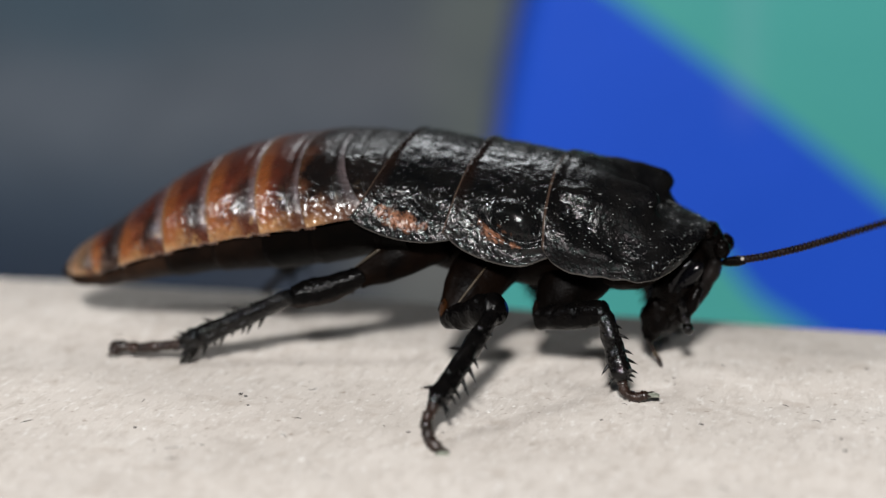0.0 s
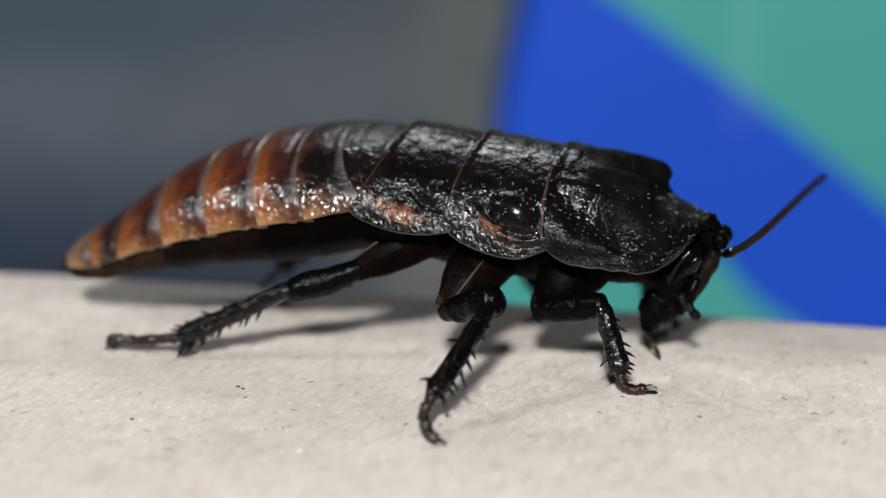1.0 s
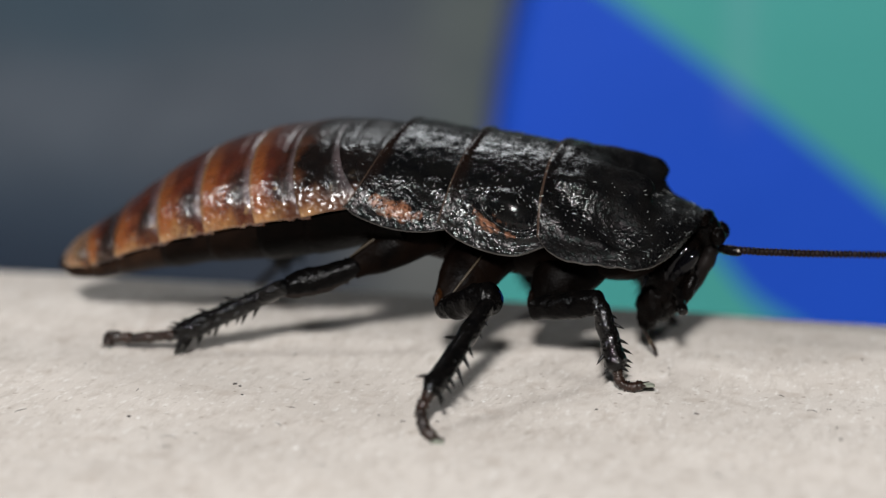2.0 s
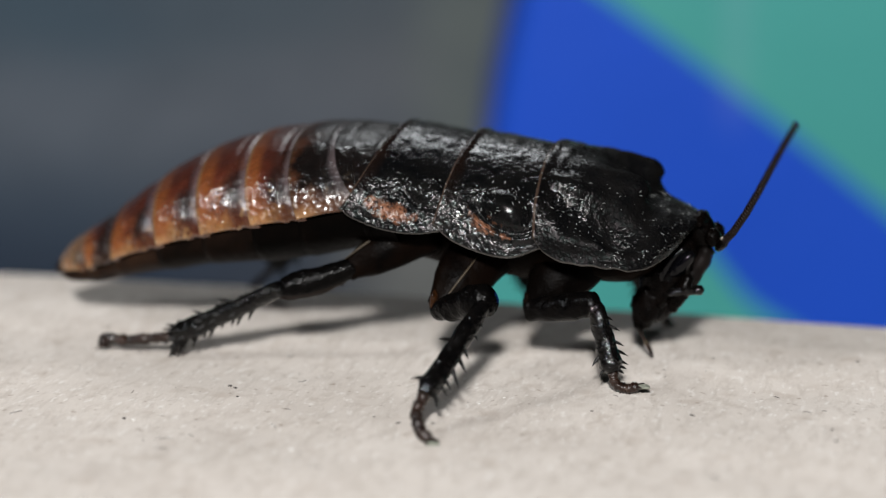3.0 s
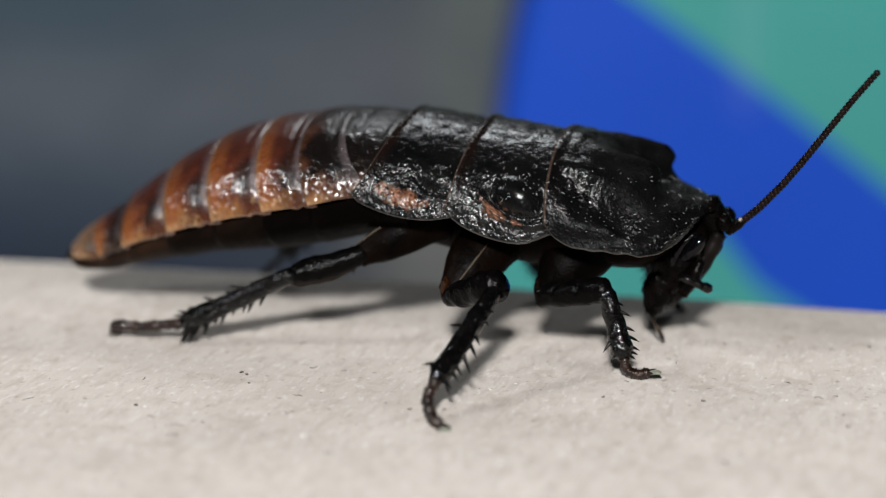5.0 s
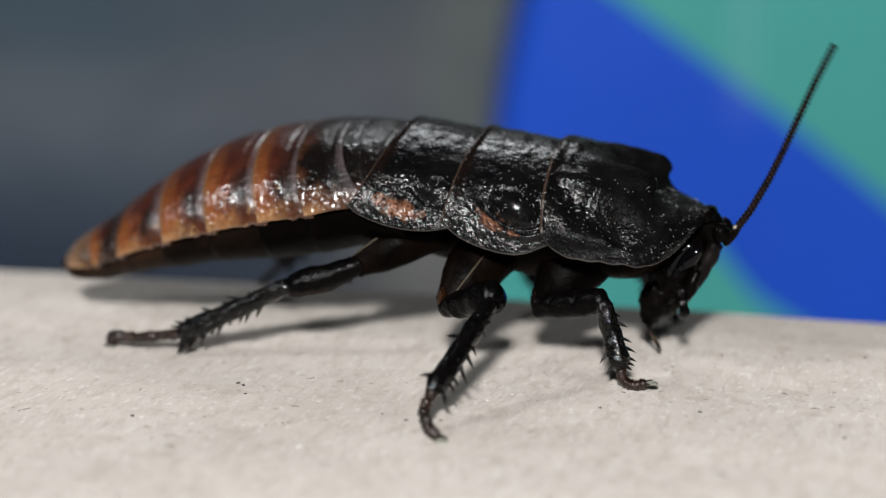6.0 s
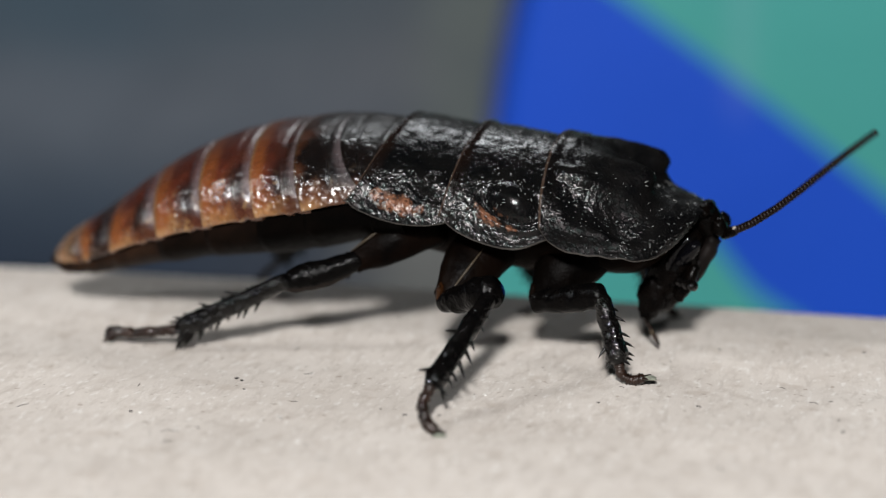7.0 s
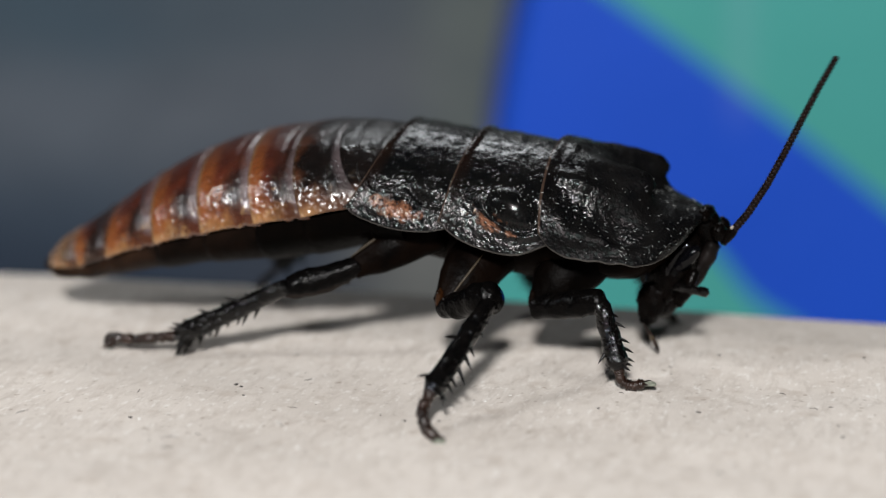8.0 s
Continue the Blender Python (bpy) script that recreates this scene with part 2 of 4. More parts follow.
def cuticle(name, dark, light, rough=(0.18, 0.38), bumps=((900, 0.00012), (2600, 0.00004)), grain=900, shine=0.45):
    n = Nodes(name)
    n.set(Base_Color=n.ramp(n.noise(grain, 5), (0.3, dark), (0.72, light)),
          Roughness=n.ramp(n.noise(1500, 3), (0.3, rough[0]), (0.7, rough[1])), Specular_IOR_Level=shine)
    n.bump(*((n.noise(s, 4), d) for s, d in bumps))
    return n.mat


def board():
    n = Nodes("grey_board")
    base = n.ramp(n.noise(60, 6, 0.65), (0.3, (0.505, 0.460, 0.417)), (0.7, (0.605, 0.560, 0.515)))
    pulp = n.noise(800, 6, 0.7, stretch=(1.0, 0.32, 1.0), distort=0.5)
    base = n.mix(n.ramp(pulp, (0.36, 0.55), (0.52, 0.0)), base, (0.40, 0.355, 0.315))
    base = n.mix(n.ramp(n.noise(1500, 3, stretch=(1.0, 0.4, 1.0)), (0.57, 0.0), (0.69, 0.5)), base, (0.72, 0.70, 0.67))
    base = n.mix(n.ramp(n.noise(300, 3, 0.5), (0.58, 0.0), (0.76, 0.5)), base, (0.38, 0.32, 0.27))
    base = n.mix(n.ramp(n.noise(900, 2, 0.4), (0.67, 0.0), (0.73, 0.45)), base, (0.20, 0.15, 0.11))
    n.set(Base_Color=base, Roughness=0.88, Specular_IOR_Level=0.2)
    n.bump((n.noise(70, 3, stretch=(1.0, 0.5, 1.0)), 0.0004), (n.noise(500, 4, 0.6, stretch=(1.0, 0.3, 1.0)), 0.00010), (pulp, 0.00008), (n.noise(1800, 3, stretch=(1.0, 0.5, 1.0)), 0.00007))
    return n.mat


def dim_backdrop():
    """Soft slate with a taupe band, graded by height and x: blurred background tones put into the colour."""
    n = Nodes("graded_backdrop")
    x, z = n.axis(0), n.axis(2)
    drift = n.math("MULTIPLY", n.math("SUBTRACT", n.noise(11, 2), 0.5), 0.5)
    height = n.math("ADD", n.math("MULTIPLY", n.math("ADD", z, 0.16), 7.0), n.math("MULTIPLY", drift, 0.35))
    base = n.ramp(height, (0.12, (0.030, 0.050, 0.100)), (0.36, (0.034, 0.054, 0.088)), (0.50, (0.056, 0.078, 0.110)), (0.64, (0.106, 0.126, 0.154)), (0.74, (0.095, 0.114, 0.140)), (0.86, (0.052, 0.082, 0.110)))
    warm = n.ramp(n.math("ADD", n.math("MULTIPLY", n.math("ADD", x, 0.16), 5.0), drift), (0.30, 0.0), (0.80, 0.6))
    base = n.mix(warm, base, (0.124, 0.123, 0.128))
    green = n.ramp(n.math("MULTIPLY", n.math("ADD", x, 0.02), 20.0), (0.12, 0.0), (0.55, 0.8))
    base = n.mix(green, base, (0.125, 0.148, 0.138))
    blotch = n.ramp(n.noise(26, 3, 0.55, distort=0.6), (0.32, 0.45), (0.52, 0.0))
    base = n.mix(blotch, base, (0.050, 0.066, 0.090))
    # paler low down towards the right
    low_pale = n.math("MULTIPLY", n.ramp(n.math("MULTIPLY", n.math("ADD", x, 0.05), 20.0), (0.2, 0.0), (0.8, 1.0)), n.ramp(height, (0.36, 1.0), (0.52, 0.0)))
    base = n.mix(low_pale, base, (0.215, 0.222, 0.215))
    n.set(Base_Color=base, Roughness=0.9)
    n.bump((n.noise(60, 4), 0.002))
    return n.mat


def paint(name, colour, rough=0.5, vary=0.12, scale=6.0):
    n = Nodes(name)
    low = tuple(c * (1 - vary) for c in colour)
    high = tuple(min(1, c * (1 + vary)) for c in colour)
    n.set(Base_Color=n.ramp(n.noise(scale, 5), (0.3, low), (0.7, high)), Roughness=rough)
    n.bump((n.noise(scale * 40, 4), 0.0004))
    return n.mat


def plain(name, colour, rough=0.4, shine=0.5):
    n = Nodes(name)
    n.set(Base_Color=(*colour, 1), Roughness=rough, Specular_IOR_Level=shine)
    return n.mat


THORAX, ABDOMEN, BOARD = cuticle_thorax(), cuticle_abdomen(), board()
BLACK = cuticle("leg_cuticle", (0.0008, 0.0008, 0.0009), (0.0028, 0.0024, 0.0022), (0.06, 0.12), ((600, 0.00060), (1700, 0.00012)), shine=0.32)
FEMUR = cuticle("femur_cuticle", (0.0006, 0.0006, 0.0007), (0.0022, 0.0018, 0.0016), (0.18, 0.28), ((330, 0.00060), (1100, 0.00016)), shine=0.06)
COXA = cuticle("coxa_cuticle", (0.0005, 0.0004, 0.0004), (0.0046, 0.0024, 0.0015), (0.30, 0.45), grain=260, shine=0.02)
TARSUS = cuticle("tarsus_cuticle", (0.0012, 0.001, 0.0009), (0.026, 0.0115, 0.0068), (0.2, 0.4), grain=900)
RIDGE = cuticle("pale_ridge", (0.018, 0.012, 0.005), (0.042, 0.028, 0.013), (0.4, 0.6))
DUST = cuticle("dust_specks", (0.18, 0.19, 0.19), (0.42, 0.43, 0.42), (0.3, 0.5))
KEEL = cuticle("keel_cuticle", (0.002, 0.0014, 0.0011), (0.010, 0.0062, 0.0045), (0.3, 0.45), grain=600, shine=0.2)
THORN = cuticle("thorn_cuticle", (0.001, 0.0009, 0.0009), (0.004, 0.003, 0.0026), (0.3, 0.42), shine=0.2)
AMBER = cuticle("amber_joint", (0.004, 0.002, 0.001), (0.035, 0.013, 0.0045), (0.15, 0.3), grain=700, shine=0.2)
PAD = cuticle("foot_pad", (0.10, 0.11, 0.085), (0.30, 0.31, 0.26), (0.5, 0.7), grain=2500, shine=0.1)
HEAD = cuticle("head_cuticle", (0.0005, 0.0005, 0.0005), (0.0022, 0.0014, 0.0011), (0.22, 0.34), ((900, 0.00007), (2600, 0.00003)), shine=0.05)
FACE = cuticle("face_cuticle", (0.0010, 0.0009, 0.0008), (0.0075, 0.0055, 0.0050), (0.40, 0.52), grain=500, shine=0.08)
EYE = plain("eye_cuticle", (0.0015, 0.0015, 0.002), 0.07, 0.22)
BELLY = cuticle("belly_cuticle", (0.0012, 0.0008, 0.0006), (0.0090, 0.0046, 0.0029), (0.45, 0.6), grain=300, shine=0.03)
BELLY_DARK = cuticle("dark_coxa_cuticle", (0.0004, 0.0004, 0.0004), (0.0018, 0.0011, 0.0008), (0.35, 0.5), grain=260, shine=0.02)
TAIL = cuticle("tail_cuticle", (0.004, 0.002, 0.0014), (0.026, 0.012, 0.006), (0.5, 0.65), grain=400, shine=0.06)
HORN = cuticle("antenna_cuticle", (0.0025, 0.0015, 0.0014), (0.008, 0.0036, 0.0028), (0.34, 0.48), shine=0.12, grain=1500)
ROOT_HIGHLIGHT = cuticle("pale_root_highlight", (0.10, 0.085, 0.07), (0.26, 0.23, 0.20))
WALLS = paint("wall_paint", (0.10, 0.10, 0.105), 0.8)
TABLE = paint("table_top", (0.16, 0.17, 0.19), 0.55, 0.2, 12.0)
BACKDROP = dim_backdrop()
TEAL = paint("teal_plastic", (0.045, 0.27, 0.25), 0.32, 0.06)


# ---------------------------------------------------------------- mesh helpers
def mesh_of(name, bm, material, smooth=True):
    bmesh.ops.recalc_face_normals(bm, faces=bm.faces)
    data = bpy.data.meshes.new(name)
    bm.to_mesh(data)
    bm.free()
    for m in material if isinstance(material, (list, tuple)) else (material,):
        data.materials.append(m)
    for p in data.polygons:
        p.use_smooth = smooth
    return data


def part(name, bm, material, parent, label="", smooth=True):
    ob = new(name, mesh_of(name, bm, material, smooth))
    ob.parent = parent
    return tagged(ob, label)


def thing(name, bm, material, label, category, kind="", group="", smooth=False):
    return tagged(new(name, mesh_of(name, bm, material, smooth)), label, category, group, kind)


def box(bm, x0, y0, z0, x1, y1, z1, bevel=0.0):
    made = bmesh.ops.create_cube(bm, size=1.0)["verts"]
    for v in made:
        v.co = Vector((x0 + (v.co.x + 0.5) * (x1 - x0), y0 + (v.co.y + 0.5) * (y1 - y0), z0 + (v.co.z + 0.5) * (z1 - z0)))
    if bevel:
        edges = list({e for v in made for e in v.link_edges})
        bmesh.ops.bevel(bm, geom=edges, offset=bevel, segments=3, affect="EDGES", profile=0.5)
    return bm


MM = 0.001


def tube(bm, points, radii, sides=14, squash=1.0, flat=(0, 0, 1), lumps=0.0, seed=0.0):
    """A smooth limb through points (millimetres) with a radius at each; squash narrows it along flat."""
    pts = [Vector(p) for p in points]
    smooth_pts, smooth_r = [], []
    count = len(pts) - 1
    for i in range(count):
        p0, p1, p2, p3 = pts[max(i - 1, 0)], pts[i], pts[i + 1], pts[min(i + 2, count)]
        r1, r2 = radii[i], radii[i + 1]
        for k in range(6):
            t = k / 6
            smooth_pts.append(0.5 * ((2 * p1) + (p2 - p0) * t + (2 * p0 - 5 * p1 + 4 * p2 - p3) * t * t + (3 * p1 - p0 - 3 * p2 + p3) * t ** 3))
            e = t * t * (3 - 2 * t)
            smooth_r.append(r1 + (r2 - r1) * e)
    smooth_pts.append(pts[-1]), smooth_r.append(radii[-1])
    rings = []
    up = Vector(flat)
    for i, p in enumerate(smooth_pts):
        d = (smooth_pts[min(i + 1, len(smooth_pts) - 1)] - smooth_pts[max(i - 1, 0)]).normalized()
        a = d.cross(up)
        a = a.normalized() if a.length > 1e-4 else d.orthogonal().normalized()
        b = a.cross(d).normalized()
        ring = []
        for k in range(sides):
            f = 2 * math.pi * k / sides
            r = smooth_r[i]
            if lumps:
                r *= 1 + lumps * noise.noise(Vector((i * 0.45, math.cos(f) * 1.2 + seed, math.sin(f) * 1.2)))
            ring.append(bm.verts.new((p + a * (math.cos(f) * r) + b * (math.sin(f) * r * squash)) * MM))
        rings.append(ring)
    for r0, r1 in zip(rings, rings[1:]):
        for k in range(sides):
            bm.faces.new((r0[k], r0[(k + 1) % sides], r1[(k + 1) % sides], r1[k]))
    for ring, step in ((rings[0], -1), (rings[-1], 1)):
        mid = sum((v.co for v in ring), Vector()) / sides
        i = 0 if step < 0 else len(smooth_pts) - 1
        d = (smooth_pts[min(i + 1, len(smooth_pts) - 1)] - smooth_pts[max(i - 1, 0)]).normalized() * step
        cap = bm.verts.new(mid + d * (smooth_r[i] * 0.6 * MM))
        for k in range(sides):
            bm.faces.new((ring[k], ring[(k + 1) % sides], cap))
    return bm


def spike(bm, base, tip, radius, sides=7):
    """A thorn, slightly hooked."""
    base, tip = Vector(base), Vector(tip)
    mid = base.lerp(tip, 0.5) + Vector((0, 0, 0.03 * (tip - base).length))
    return tube(bm, (base, mid, tip), (radius, radius * 0.62, radius * 0.06), sides)


def blob(bm, centre, radii, turn=(0, 0, 0), lumps=0.0, seed=0.0, rings=20):
    made = bmesh.ops.create_uvsphere(bm, u_segments=rings + 4, v_segments=rings, radius=1.0)["verts"]
    m = pose(*(c * MM for c in centre), *turn)
    for v in made:
        n = v.co.normalized()
        k = 1 + (lumps * noise.fractal(n * 1.8 + Vector((seed, 0, 0)), 1.0, 2.0, 3) if lumps else 0)
        v.co = m @ (Vector((n.x * radii[0], n.y * radii[1], n.z * radii[2])) * (k * MM))
    return bm


def table(rows):
    """A smooth profile through (station, value) pairs in rising order."""
    xs, ys = [r[0] for r in rows], [r[1] for r in rows]

    def at(x):
        if x <= xs[0]:
            return ys[0]
        if x >= xs[-1]:
            return ys[-1]
        i = max(k for k in range(len(xs) - 1) if xs[k] <= x)
        h = xs[i + 1] - xs[i]
        t = (x - xs[i]) / h
        d0 = (ys[i + 1] - ys[max(i - 1, 0)]) / (xs[i + 1] - xs[max(i - 1, 0)])
        j = min(i + 2, len(xs) - 1)
        d1 = (ys[j] - ys[i]) / (xs[j] - xs[i])
        return (ys[i] * (1 + 2 * t) * (1 - t) ** 2 + d0 * h * t * (1 - t) ** 2 + ys[i + 1] * t * t * (3 - 2 * t) - d1 * h * t * t * (1 - t))
    return at


# ---------------------------------------------------------------- the room
BODY = pose(0.0, 0.022, 0.0, 0, 0, -15)  # where the cockroach stands: x to its head, y to its far side


def room():
    bm = bmesh.new()
    box(bm, -1.6, -1.5, -0.95, 1.6, 1.5, -0.90)
    thing("floor", bm, WALLS, "plain grey floor of the room", "floor", "structure")
    for name, b in (("wall_north", (-1.6, 1.5, -0.9, 1.6, 1.6, 1.5)), ("wall_south", (-1.6, -1.6, -0.9, 1.6, -1.5, 1.5)),
                    ("wall_east", (1.6, -1.6, -0.9, 1.7, 1.6, 1.5)), ("wall_west", (-1.7, -1.6, -0.9, -1.6, 1.6, 1.5))):
        bm = bmesh.new()
        box(bm, *b)
        thing(name, bm, WALLS, "plain charcoal painted wall", "wall", "structure")
    bm = bmesh.new()
    box(bm, -1.7, -1.6, 1.5, 1.7, 1.6, 1.56)
    thing("ceiling", bm, WALLS, "plain charcoal ceiling", "ceiling", "structure")


def work_table():
    root = tagged(new("work_table"), "dark slate table below the board", "table")
    bm = bmesh.new()
    box(bm, -0.7, -0.6, -0.19, 0.7, 0.8, -0.16, 0.006)
    part("tabletop", bm, TABLE, root)
    for x in (-0.64, 0.60):
        for y in (-0.55, 0.71):
            bm = bmesh.new()
            box(bm, x, y, -0.90, x + 0.05, y + 0.05, -0.19, 0.004)
            part("leg", bm, TABLE, root)


def backdrop_screen():
    """The dim thing behind, as a made-up screen: cloth in shallow folds on a rail between two uprights."""
    root = tagged(new("backdrop_screen"), "dark slate and taupe backdrop screen, added behind in shallow folds", "screen")
    bm = bmesh.new()
    rows = []
    for i in range(121):
        x = -0.45 + 0.0075 * i
        y = 0.50 + 0.004 * math.sin(x * 26) + 0.006 * noise.noise(Vector((x * 7, 0, 2)))
        rows.append([bm.verts.new((x, y + k * 0.003, z)) for k in (0, 1) for z in (-0.155, -0.06, 0.03, 0.145)])
    for p, q in zip(rows, rows[1:]):
        for k in (0, 1, 2, 4, 5, 6):
            bm.faces.new((p[k], q[k], q[k + 1], p[k + 1]))
        for k, l in ((0, 4), (3, 7)):
            bm.faces.new((p[k], q[k], q[l], p[l]))
    part("cloth", bm, BACKDROP, root)
    bm = bmesh.new()
    box(bm, -0.47, 0.494, 0.1452, 0.47, 0.512, 0.157, 0.003)
    part("rail", bm, TABLE, root)
    for x in (-0.47, 0.458):
        bm = bmesh.new()
        box(bm, x, 0.494, -0.16, x + 0.012, 0.512, 0.145, 0.003)
        part("upright", bm, TABLE, root)


def tub():
    """An upturned tub: tapering walls with round corners, teal with a broad slanting blue band."""
    root = tagged(new("plastic_tub"), "upturned teal plastic tub with a broad blue slanting band", "tub")
    root.matrix_world = Matrix.Translation((0, 0.0521, -0.0168)) @ Matrix.Scale(1.254, 4)
    z0, z1 = -0.1141, 0.032
    cx, cy, half, depth, round_r = 0.1200, 0.148, 0.1325, 0.018, 0.0030

    def outline(z):
        hx, hy, r = half - (z + 0.16) * 0.13 - 3.0 * max(z, 0.0) ** 2, depth, round_r
        pts = []
        for qx, qy, a0 in ((1, -1, -90), (1, 1, 0), (-1, 1, 90), (-1, -1, 180)):
            for i in range(7):
                a = math.radians(a0 + 15 * i)
                pts.append((cx + qx * (hx - r) + r * math.cos(a), cy + qy * (hy - r) + r * math.sin(a), z))
        return pts
    bm = bmesh.new()
    rings = [[bm.verts.new(p) for p in outline(z0 + (z1 - z0) * i / 24)] for i in range(25)]
    count = len(rings[0])
    for a, b in zip(rings, rings[1:]):
        for k in range(count):
            bm.faces.new((a[k], a[(k + 1) % count], b[(k + 1) % count], b[k]))
    bm.faces.new(rings[-1])
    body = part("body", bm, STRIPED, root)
    bm = bmesh.new()
    lip = outline(z0 + 0.004)
    tube_pts = [bm.verts.new(((p[0] - cx) * 1.03 + cx, (p[1] - cy) * 1.05 + cy, z)) for z in (z0 + 0.001, z0 + 0.010) for p in lip]
    for k in range(count):
        bm.faces.new((tube_pts[k], tube_pts[(k + 1) % count], tube_pts[count + (k + 1) % count], tube_pts[count + k]))
    bm.faces.new(tube_pts[:count])
    bm.faces.new(tube_pts[count:])
    part("rim", bm, TEAL, root)
    return body


def striped():
    """Blue band across teal plastic: between two slanting lines on the tub's side."""
    n = Nodes("striped_plastic")
    x, z = n.axis(0), n.axis(2)
    run = n.math("SUBTRACT", x, 0.0255)
    top = n.math("ADD", n.math("MULTIPLY", run, -0.69), n.math("ADD", 0.0213, n.math("MULTIPLY", n.math("MULTIPLY", run, run), -1.5)))
    upper = n.ramp(n.math("ADD", n.math("MULTIPLY", n.math("SUBTRACT", z, top), 900.0), 0.5), (0.0, 0.0), (1.0, 1.0))
    low = -0.0136  # it starts level, drops steeply, then flattens
    for start, slope in ((0.0395, -0.72), (0.0470, 0.42)):
        off = n.math("SUBTRACT", x, start)
        bend = n.math("SQRT", n.math("ADD", n.math("MULTIPLY", off, off), 0.000003))
        low = n.math("ADD", low, n.math("MULTIPLY", n.math("ADD", bend, off), slope))
    lower = n.ramp(n.math("ADD", n.math("MULTIPLY", n.math("SUBTRACT", low, z), 900.0), 0.5), (0.0, 0.0), (1.0, 1.0))
    blue = n.ramp(n.noise(14, 4), (0.3, (0.0075, 0.055, 0.395)), (0.7, (0.0098, 0.064, 0.46)))
    teal = n.ramp(n.noise(14, 4), (0.3, (0.044, 0.245, 0.223)), (0.7, (0.053, 0.276, 0.255)))
    colour = n.mix(upper, blue, teal)
    colour = n.mix(lower, colour, teal)
    # a faint upright reflection on the blue, put into its colour
    reflection = n.ramp(n.math("MULTIPLY", n.math("SUBTRACT", x, 0.038), 80.0), (0.25, 0.0), (0.48, 0.09), (0.62, 0.06), (0.85, 0.0))
    colour = n.mix(n.math("MULTIPLY", reflection, n.ramp(n.math("MULTIPLY", z, 50.0), (0.0, 0.0), (0.35, 1.0))), colour, (0.30, 0.36, 0.48))
    n.set(Base_Color=colour, Roughness=0.5, Specular_IOR_Level=0.14)
    n.bump((n.noise(120, 3), 0.0003))
    return n.mat


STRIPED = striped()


def board_height(u, v):
    """Millimetres: a worn sheet, nearly flat where the feet stand, with a soft crease and a rounded far fold."""
    h = 0.30 * noise.noise(Vector((u * 0.05, v * 0.07, 1.7))) + 0.07 * noise.noise(Vector((u * 0.16, v * 0.2, 5.2)))
    k = min(max((v + 9.0) / 9.0, 0.0), 1.0)
    h += 0.30 * k * k * (3 - 2 * k)  # a shallow step up towards the far side
    h -= 0.0026 * max(v, 0.0) ** 2  # then it falls away to the fold
    edge = 24.0 - 0.05 * (45.0 - u) + 0.35 * noise.noise(Vector((u * 0.07, 0, 9.1))) + 0.15 * noise.noise(Vector((u * 0.4, 0, 3.3)))
    return h, edge


def board_box():
    """The grey board box under the insect: a top sheet with a rounded fold, walls below."""
    root = tagged(new("board_box"), "closed grey recycled cardboard box, worn and speckled", "box")
    root.matrix_world = BODY
    bm = bmesh.new()
    us = [-110 + 1.1 * i for i in range(201)]
    rows = []
    for u in us:
        row = []
        _, edge = board_height(u, 0)
        for j in range(96):
            v = -78 + (edge + 78 - 1.6) * (1 - (1 - j / 95) ** 1.25)
            h, _ = board_height(u, v)
            row.append(bm.verts.new((u * MM, v * MM, h * MM)))
        h, _ = board_height(u, edge)
        for a in range(1, 9):
            f = math.radians(90 * a / 8)
            row.append(bm.verts.new((u * MM, (edge - 1.6 + 1.6 * math.sin(f)) * MM, (h - 1.6 + 1.6 * math.cos(f)) * MM)))
        row.append(bm.verts.new((u * MM, edge * MM, -0.1595)))
        rows.append(row)
    for a, b in zip(rows, rows[1:]):
        for k in range(len(a) - 1):
            bm.faces.new((a[k], b[k], b[k + 1], a[k + 1]))
    part("top_sheet", bm, BOARD, root)
    bm = bmesh.new()
    box(bm, -0.110, -0.078, -0.1595, 0.110, -0.0745, -0.0012, 0.001)
    part("front_wall", bm, BOARD, root)
    for x in (-0.110, 0.1065):
        bm = bmesh.new()
        box(bm, x, -0.0740, -0.1595, x + 0.0035, 0.0165, -0.0012, 0.001)
        part("side_wall", bm, BOARD, root)


